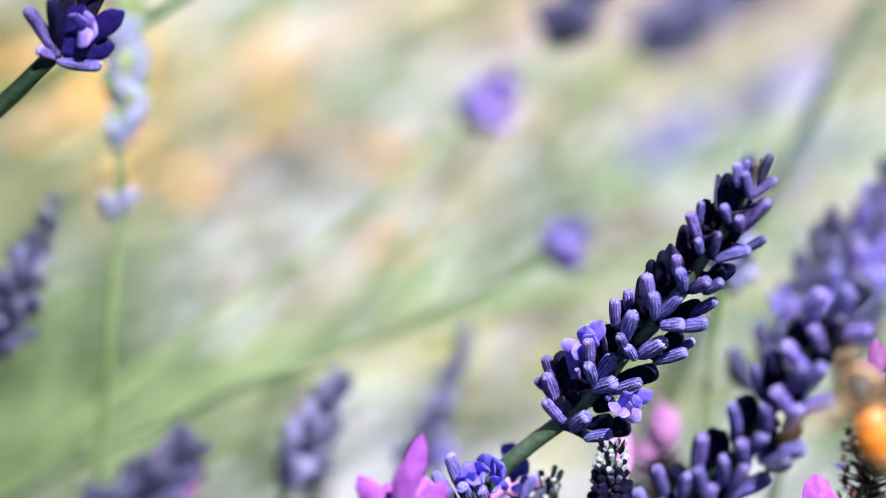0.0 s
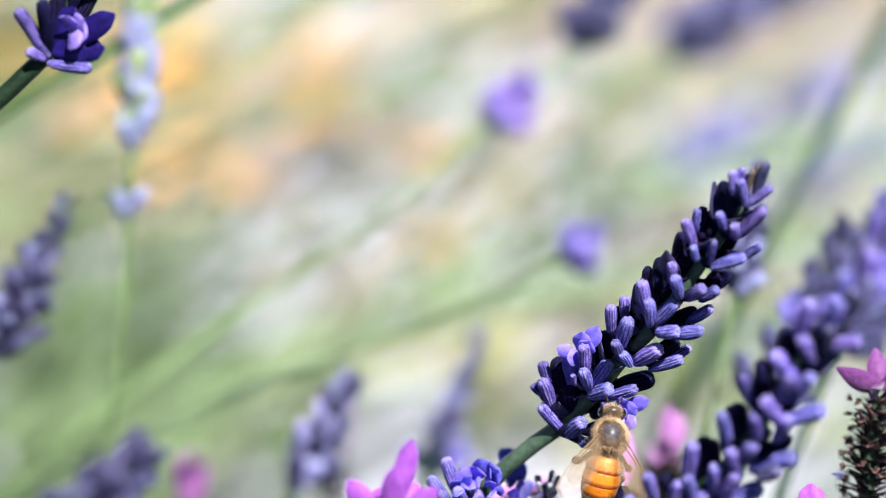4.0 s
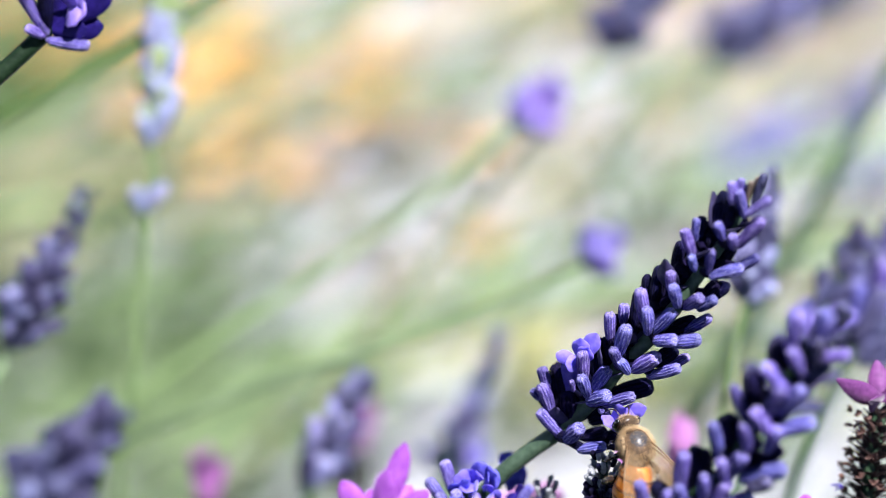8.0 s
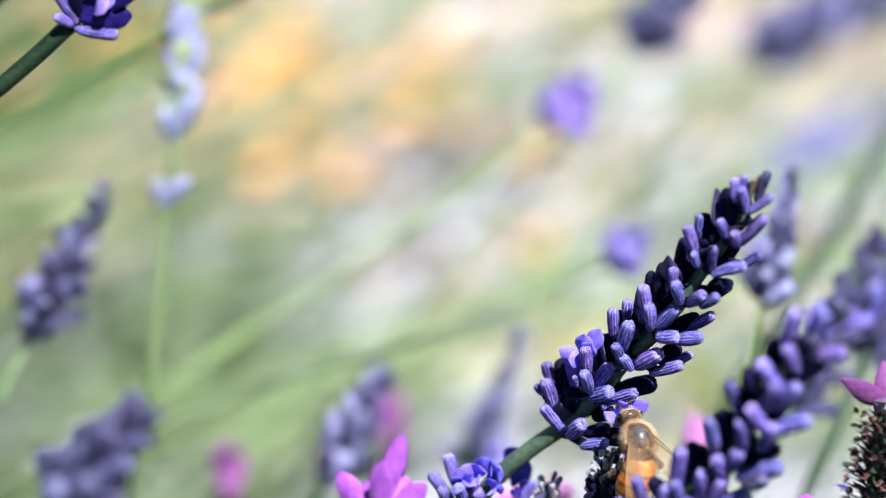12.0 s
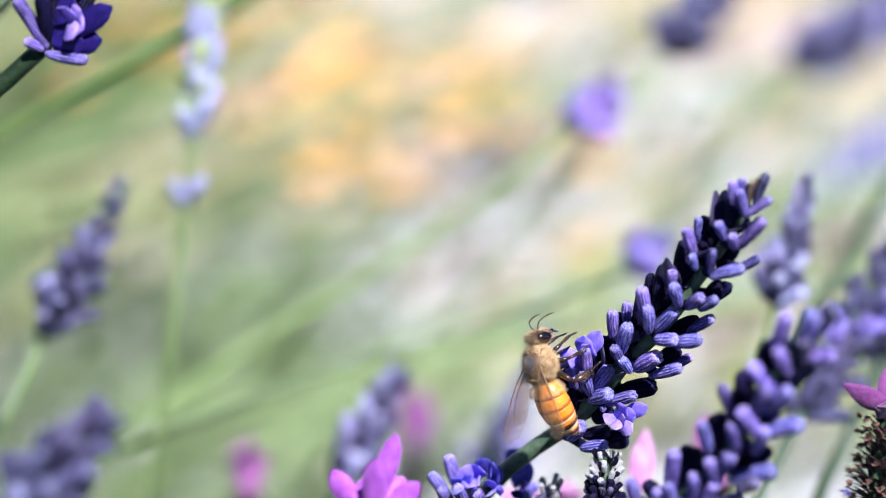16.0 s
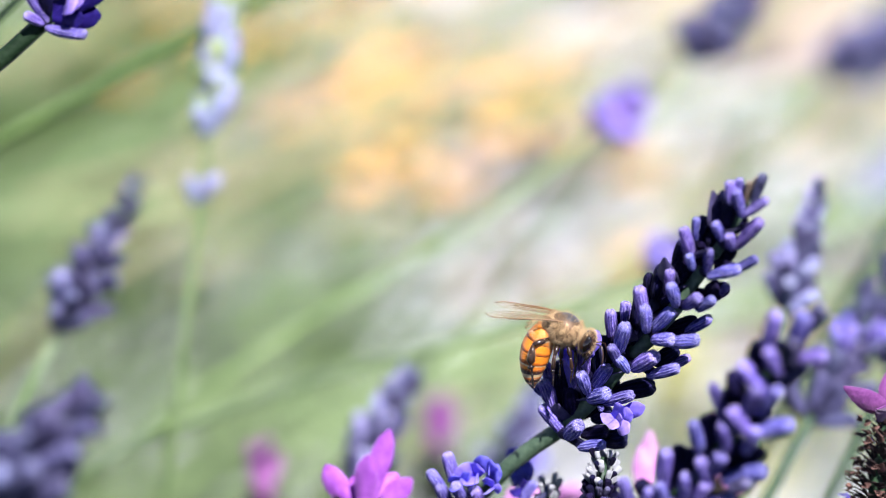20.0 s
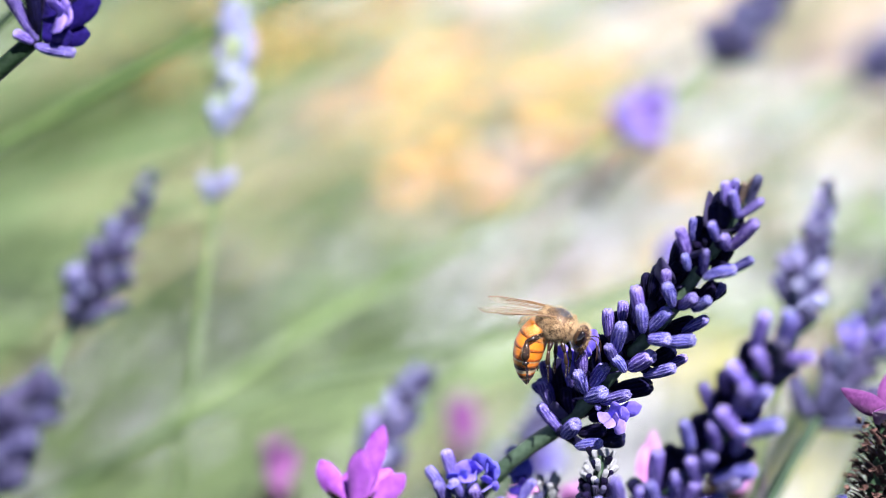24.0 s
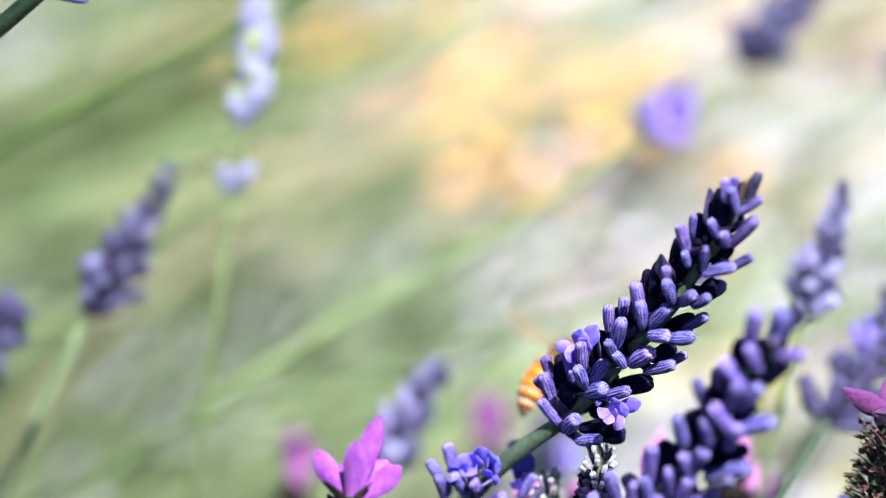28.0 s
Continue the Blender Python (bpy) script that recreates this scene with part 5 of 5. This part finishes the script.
def honey_bee():
    r = random.Random(2)
    bee = new("honey_bee")
    tagged(bee, "amber and brown honey bee with furry tan thorax", "bee")
    thorax = part("thorax", ball(bmesh.new(), (0, 0, 0), (2.15, 1.85, 1.8)), BEE_SKIN, bee, "brown thorax under tan fur")
    part("fur", hairs(bmesh.new(), (0, 0, 0), (2.15, 1.85, 1.8), 6500, 0.60, r, lambda d: (noise.noise(d * 2.6) > -0.12 or r.random() < 0.3) and (not (d.z > 0.58 and abs(d.x) < 0.66) or r.random() < 0.06)), BEE_HAIR, thorax, "dense tan fur", kind="stuff")
    part("scutum", ball(bmesh.new(), (0.1, 0, 0.60), (1.55, 1.4, 1.30)), SCUTUM, thorax, "bare grey-black shield on the back")
    head = part("head", ball(ball(bmesh.new(), (3.0, 0, -0.35), (0.90, 1.55, 1.45)), (3.35, 0, -1.3), (0.6, 0.9, 1.0)), BEE_DARK, bee, "dark head with pale face fur")
    fur = hairs(bmesh.new(), (3.0, 0, -0.35), (0.90, 1.55, 1.45), 800, 0.40, r, lambda d: abs(d.y) < 0.62 or abs(d.z + 0.1) > 0.75)
    part("face_fur", hairs(fur, (3.3, 0, -0.9), (0.6, 0.8, 0.9), 500, 0.34, r, lambda d: d.x > 0), BEE_HAIR, head, "short pale face fur", kind="stuff")
    for s in (-1, 1):
        part("eye", ball(bmesh.new(), (3.12, 1.20 * s, -0.25), (0.50, 0.44, 1.00), 4), BEE_EYE, head, "glossy black compound eye")
        bm = tube(bmesh.new(), [Vector(p) * MM for p in ((3.75, 0.35 * s, -0.2), (4.3, 0.65 * s, 0.05), (4.8, 0.85 * s, 0.0), (5.2, 1.0 * s, -0.6), (5.45, 1.1 * s, -1.4), (5.55, 1.2 * s, -2.1))], [0.08 * MM, 0.08 * MM, 0.085 * MM, 0.085 * MM, 0.085 * MM, 0.05 * MM], 8)
        part("antenna", bm, BEE_DARK, head, "elbowed dark antenna")
        part("mandible", tube(bmesh.new(), [Vector(p) * MM for p in ((3.5, 0.5 * s, -1.6), (3.6, 0.45 * s, -2.1), (3.6, 0.1 * s, -2.45))], [0.25 * MM, 0.22 * MM, 0.08 * MM], 8), BEE_LEG, head)
    part("tongue", tube(bmesh.new(), [Vector(p) * MM for p in ((3.45, 0, -1.7), (3.5, 0, -2.6), (3.3, 0, -3.3))], [0.2 * MM, 0.14 * MM, 0.06 * MM], 8), BEE_LEG, head)
    # the abdomen: overlapping ring plates round a line that bends down
    joint = Vector((-1.75, 0, -0.35)) * MM
    waist = ball(bmesh.new(), (-0.35, 0, 0.0), (0.7, 0.75, 0.75), 2)
    abdomen = part("abdomen", waist, BEE_DARK, bee, "amber abdomen with dark bands", Matrix.Translation(joint))
    edges = (0.35, 1.9, 3.3, 4.6, 5.8, 6.9, 7.8)
    girth = (1.40, 2.02, 2.14, 1.95, 1.55, 0.98, 0.15)
    bands = ((0.92, -1.0), (0.80, -1.0), (0.74, -1.0), (0.54, 0.16), (0.58, 0.40), (0.20, 0.08))
    down = bmesh.new()
    bow = radians(42) / (7.8 * MM)

    def curved(p):
        """From a straight abdomen along z to one that lies back along -x and bows down."""
        h, turn = p.x * 0.82, bow * p.z
        return Vector((-math.sin(turn) / bow - h * math.sin(turn), p.y, (math.cos(turn) - 1) / bow + h * math.cos(turn)))

    for k in range(6):
        a, b = edges[k], edges[k + 1]
        ra, rb = girth[k], girth[k + 1]
        bm = bmesh.new()
        prof = [(0.0, ra * 0.99), (0.1, ra + (rb - ra) * 0.13), (0.3, ra + (rb - ra) * 0.36 + 0.02), (0.5, ra + (rb - ra) * 0.57 + 0.03), (0.7, ra + (rb - ra) * 0.75 + 0.03),
                (0.88, ra + (rb - ra) * 0.9 + 0.03), (1.0, rb + 0.012), (1.02, rb * 0.98)]
        lathe(bm, [((a + (b - a) * s) * MM, max(q, 0.12) * MM) for s, q in prof], 36)
        for v in bm.verts:
            v.co = curved(v.co)
        mid = (a + b) / 2
        way = curved(Vector((0, 0, mid + 0.05)) * MM) - curved(Vector((0, 0, mid - 0.05)) * MM)
        way.normalize()
        part("tergite", bm, plate_material("amber_plate", way, a - mid + way.dot(curved(Vector((0, 0, mid)) * MM)) / MM, b - a, *bands[k], dark=(0.27, 0.060, 0.006) if k < 3 else (0.028, 0.011, 0.006)), abdomen)
        # short down lying back over each plate, denser on the rear ones
        for _ in range((30, 30, 40, 110, 80, 24)[k]):
            s, turn = r.random() ** (1.0 if k < 2 else 1.8), r.uniform(0, 6.2832)
            q = ra + (rb - ra) * s + 0.05
            p = Vector((q * math.cos(turn), q * math.sin(turn), a + (b - a) * s)) * MM
            o = Vector((math.cos(turn), math.sin(turn), 0))
            e = p + (o * r.uniform(0.25, 0.6) + Vector((0, 0, 1)) + o.cross(Vector((0, 0, 1))) * r.uniform(-0.4, 0.4)).normalized() * r.uniform(0.15, 0.32) * MM
            w = o.cross(Vector((0, 0, 1))) * 0.014 * MM
            bm_face = [down.verts.new(curved(v)) for v in (p - w, p + w, e)]
            down.faces.new(bm_face)
    part("abdomen_down", down, BEE_HAIR, abdomen, "short pale down in bands", kind="stuff")
    part("abdomen_fur", hairs(bmesh.new(), (-1.3, 0, 0), (1.2, 1.95, 1.85), 1200, 0.5, r, lambda d: d.x > -0.3), BEE_HAIR, abdomen, kind="stuff")
    wings = {}
    for s in (-1, 1):
        wings["fore", s] = wing(bee, "forewing", (-0.2, 1.25 * s, 1.15), 8.8, 3.0, s, -9)
        wings["hind", s] = wing(bee, "hindwing", (-0.75, 1.2 * s, 1.0), 6.2, 2.2, s, -13)
        leg(bee, (1.2, 0.8 * s, -1.4), (2.0, 1.3 * s, -2.4), (2.6, 1.1 * s, -3.7), (2.9, 0.9 * s, -5.0), 0.26, False)
        leg(bee, (0.1, 0.9 * s, -1.5), (0.3, 2.1 * s, -2.6), (0.7, 2.2 * s, -4.2), (1.3, 1.7 * s, -5.9), 0.30, False)
        leg(bee, (-1.0, 1.0 * s, -1.4), (-2.3, 2.7 * s, -2.3), (-1.7, 3.1 * s, -4.4), (-0.7, 2.5 * s, -6.6), 0.34, True)
    return bee, abdomen, wings, joint


BEE, ABDOMEN, WINGS, JOINT = honey_bee()
BEE_PATH = [
    (0.0, pose(0.04249, -0.04554, 0.32607, -28.9, -47.3, 121.5)),
    (0.3, pose(0.03971, -0.04815, 0.32265, -34.1, -43.7, 129.4)),
    (0.6, pose(0.03795, -0.04859, 0.32363, -30.5, -42.6, 124.1)),
    (0.9, pose(0.03295, -0.04753, 0.32309, 3.3, -45.8, 85.9)),
    (1.2, pose(0.03184, -0.04497, 0.32104, 20.9, -41.1, 61.6)),
    (1.5, pose(0.03028, -0.03957, 0.31802, 20.9, -41.0, 61.8)),
    (1.8, pose(0.02579, -0.02607, 0.31126, 23.5, -37.6, 54.5)),
    (2.1, pose(0.01967, -0.01491, 0.30680, 24.4, -38.8, 49.6)),
    (2.4, pose(0.01539, -0.01198, 0.30610, 30.7, -36.3, 40.1)),
    (2.7, pose(0.01563, -0.01170, 0.30450, 23.1, -43.6, 51.6)),
    (3.0, pose(0.01498, -0.01077, 0.30434, 27.7, -34.3, 42.7)),
    (3.3, pose(0.01860, -0.01211, 0.30392, 19.4, -42.2, 63.3)),
    (3.6, pose(0.01966, -0.01263, 0.30300, 16.3, -41.2, 71.8)),
    (4.5, pose(0.02153, -0.01182, 0.30150, 4.0, -39.8, 98.8)),
    (5.5, pose(0.02208, -0.01230, 0.30083, 0.0, -36.5, 109.4)),
    (6.5, pose(0.02292, -0.01230, 0.30134, -0.1, -35.5, 113.4)),
    (8.0, pose(0.02391, -0.01250, 0.30210, -0.2, -35.5, 114.2)),
    (11.0, pose(0.02425, -0.01275, 0.30249, -0.3, -35.6, 115.7)),
    (12.6, pose(0.02359, -0.01189, 0.30226, -2.8, -35.7, 116.5)),
    (13.6, pose(0.02092, -0.01105, 0.30367, -7.2, -45.5, 111.2)),
    (14.5, pose(0.01754, -0.01019, 0.30596, 7.4, -52.2, 87.1)),
    (14.7, pose(0.01613, -0.00992, 0.30689, -24.9, -52.7, 121.1)),
    (14.9, pose(0.01456, -0.00884, 0.30951, -48.4, -50.8, 136.4)),
    (15.1, pose(0.01400, -0.00886, 0.30967, -55.3, -53.1, 139.3)),
    (15.6, pose(0.01304, -0.00911, 0.30953, -67.4, -59.0, 133.6)),
    (15.9, pose(0.01250, -0.00942, 0.31031, -71.3, -61.8, 123.0)),
    (16.2, pose(0.01176, -0.00831, 0.31046, -50.3, -63.7, 83.6)),
    (16.5, pose(0.01018, -0.00661, 0.31199, -19.5, -45.6, 31.3)),
    (17.0, pose(0.00946, -0.00723, 0.31185, -18.5, -37.6, 24.7)),
    (17.5, pose(0.01010, -0.00681, 0.31231, -16.0, -30.0, 19.8)),
    (17.9, pose(0.01221, -0.00625, 0.31277, -13.9, -9.4, 9.1)),
    (18.3, pose(0.01353, -0.00584, 0.31323, -8.3, 4.7, -0.7)),
    (19.0, pose(0.01478, -0.00565, 0.31334, -11.8, 13.8, -8.6)),
    (20.0, pose(0.01510, -0.00576, 0.31338, -12.4, 16.4, -9.8)),
    (21.5, pose(0.01513, -0.00624, 0.31346, -12.4, 16.4, -9.2)),
    (23.5, pose(0.01477, -0.00659, 0.31403, -11.9, 15.0, -7.6)),
    (25.0, pose(0.01463, -0.00681, 0.31449, -11.9, 13.7, -4.2)),
    (25.8, pose(0.01373, -0.00707, 0.31471, -10.5, -5.2, 7.0)),
    (26.2, pose(0.01337, -0.00668, 0.31584, -13.3, -15.7, 12.2)),
    (26.5, pose(0.01331, -0.00587, 0.31529, -13.3, -18.6, 13.7)),
    (26.9, pose(0.01452, -0.00463, 0.31509, -13.3, -18.6, 13.9)),
    (27.1, pose(0.01165, -0.00179, 0.31404, -13.8, -24.1, 16.8)),
    (27.3, pose(0.01192, -0.00005, 0.31287, -13.8, -24.1, 16.8)),
    (27.5, pose(0.01402, 0.00414, 0.31130, -10.8, -8.1, 15.7)),
    (27.6, pose(0.01354, 0.00677, 0.30995, -7.7, -0.2, 18.4)),
    (27.7, pose(0.01280, 0.00943, 0.30642, -6.5, 10.3, 20.2)),
    (27.8, pose(0.01207, 0.01238, 0.30350, -4.5, 4.8, 29.4)),
    (28.0, pose(0.01219, 0.01626, 0.29744, -16.5, -13.7, 46.7)),
]
SWAY = [
    (0.0, pose(-0.11956, 0.00461, -0.00263)),
    (0.5, pose(-0.11952, 0.00472, -0.00259)),
    (1.0, pose(-0.12011, 0.00489, -0.00251)),
    (1.5, pose(-0.12024, 0.00480, -0.00289)),
    (2.0, pose(-0.12018, 0.00424, -0.00400)),
    (2.5, pose(-0.12099, 0.00390, -0.00426)),
    (3.0, pose(-0.12136, 0.00413, -0.00312)),
    (3.5, pose(-0.12074, 0.00420, -0.00225)),
    (4.5, pose(-0.12020, 0.00346, -0.00255)),
    (5.5, pose(-0.12145, 0.00353, -0.00118)),
    (6.0, pose(-0.12018, 0.00361, -0.00043)),
    (6.5, pose(-0.12038, 0.00260, -0.00167)),
    (7.0, pose(-0.12225, 0.00166, -0.00250)),
    (7.5, pose(-0.12199, 0.00166, -0.00155)),
    (8.0, pose(-0.12074, 0.00240, 0.00081)),
    (8.5, pose(-0.12120, 0.00269, 0.00257)),
    (9.0, pose(-0.12204, 0.00164, 0.00177)),
    (9.5, pose(-0.12125, 0.00028, -0.00000)),
    (10.0, pose(-0.12000, 0.00000, 0.00000)),
    (10.5, pose(-0.11978, 0.00041, 0.00107)),
    (11.0, pose(-0.12040, 0.00078, 0.00188)),
    (11.5, pose(-0.11951, 0.00061, 0.00121)),
    (12.0, pose(-0.11794, 0.00094, 0.00153)),
    (12.5, pose(-0.11685, 0.00139, 0.00225)),
    (13.5, pose(-0.11857, 0.00026, 0.00039)),
    (14.5, pose(-0.11842, -0.00084, -0.00117)),
    (15.0, pose(-0.12005, -0.00040, 0.00078)),
    (15.5, pose(-0.12198, -0.00087, 0.00100)),
    (16.0, pose(-0.12110, -0.00196, -0.00090)),
    (16.5, pose(-0.11962, -0.00237, -0.00177)),
    (17.0, pose(-0.12000, -0.00195, -0.00058)),
    (17.5, pose(-0.12095, -0.00181, 0.00022)),
    (18.0, pose(-0.12090, -0.00223, -0.00035)),
    (18.5, pose(-0.12064, -0.00256, -0.00065)),
    (19.0, pose(-0.12136, -0.00246, 0.00030)),
    (19.5, pose(-0.12209, -0.00230, 0.00144)),
    (20.0, pose(-0.12105, -0.00237, 0.00160)),
    (20.5, pose(-0.11926, -0.00257, 0.00133)),
    (21.0, pose(-0.11988, -0.00305, 0.00134)),
    (21.5, pose(-0.12139, -0.00372, 0.00128)),
    (22.5, pose(-0.12037, -0.00446, 0.00084)),
    (23.5, pose(-0.12086, -0.00433, 0.00260)),
    (24.0, pose(-0.12161, -0.00599, 0.00012)),
    (24.5, pose(-0.12054, -0.00634, -0.00030)),
    (25.0, pose(-0.12050, -0.00506, 0.00308)),
    (25.5, pose(-0.12129, -0.00416, 0.00597)),
    (26.0, pose(-0.12096, -0.00515, 0.00445)),
    (26.5, pose(-0.12043, -0.00685, 0.00134)),
    (27.0, pose(-0.12118, -0.00718, 0.00160)),
    (27.5, pose(-0.12154, -0.00616, 0.00441)),
    (28.0, pose(-0.12051, -0.00562, 0.00548)),
]
NEAR_SWAY = [
    (0.0, pose(-0.09601, -0.09871, -0.00453)),
    (3.0, pose(-0.09828, -0.09897, -0.00502)),
    (6.0, pose(-0.09853, -0.09943, -0.00238)),
    (8.0, pose(-0.10000, -0.10000, 0.00000)),
    (11.0, pose(-0.09496, -0.10114, 0.00064)),
    (13.5, pose(-0.09741, -0.10245, -0.00228)),
    (15.0, pose(-0.09824, -0.10248, -0.00102)),
    (16.0, pose(-0.09731, -0.10294, -0.00114)),
    (17.0, pose(-0.09815, -0.10497, -0.00475)),
    (18.5, pose(-0.09622, -0.10300, -0.00055)),
    (20.0, pose(-0.09695, -0.10347, 0.00015)),
    (22.5, pose(-0.09789, -0.10493, 0.00094)),
    (25.0, pose(-0.09929, -0.10609, 0.00234)),
    (27.0, pose(-0.09937, -0.10592, 0.00522)),
    (28.0, pose(-0.10100, -0.10540, 0.00786)),
]

# ---- motions ----
def motions():
    walk(BEE, BEE_PATH)
    walk(TOPLEFT, SWAY)
    walk(NEARLEFT, NEAR_SWAY)
    # the abdomen hangs down from the waist when the bee feeds, and stretches out in flight
    bends = ((0, 5), (2.4, 5), (3.3, 12), (5.5, 46, -24), (12.6, 46, -24), (13.6, 15), (14.7, 6), (15.6, 6), (16.2, 14), (16.5, 50), (17.0, 52), (17.5, 50), (17.9, 46),
             (18.3, 56), (19.0, 76), (21.5, 76), (25.0, 72), (25.8, 55), (26.2, 46), (26.5, 34), (26.9, 16), (27.3, 18), (27.5, 8), (27.8, 8), (28.0, 8))
    walk(ABDOMEN, [(t, Matrix.Translation(JOINT) @ Matrix.Rotation(radians(yaw[0] if yaw else 0), 4, "Z") @ Matrix.Rotation(radians(-a), 4, "Y")) for t, a, *yaw in bends])
    # the wings beat in flight and fold back at rest
    for (name, s), ob in WINGS.items():
        hinge = ob.location.copy()
        rest = 14 if name == "fore" else 18
        rows = []

        def hold(t, spread, lift, roll=0.0):
            rows.append((t, Matrix.Translation(hinge) @ Matrix.Rotation(radians(-spread) * s, 4, "Z") @ Matrix.Rotation(radians(lift), 4, "Y") @ Matrix.Rotation(radians(roll) * s, 4, "X")))

        def beat(t0, t1):
            k = round(t0 * 30)
            while k <= t1 * 30:
                hold(k / 30, 75, (40, -42)[k % 2])
                k += 1

        beat(0.0, 3.2)
        hold(3.5, 35, 8)
        hold(5.5, rest, 4)
        hold(12.6, rest, 4)
        hold(14.2, 32, 6)
        hold(14.6, 32, 6)
        hold(15.2, 22, 6)
        hold(16.2, 20, 8)
        hold(16.6, rest - 8, -20)
        hold(18.0, rest - 8, -20)
        hold(19.0, rest - 6, -16)
        hold(25.0, rest - 6, -12)
        hold(26.8, rest, -8)
        hold(27.0, 40, 4)
        beat(27.1, 28.0)
        walk(ob, rows)


motions()
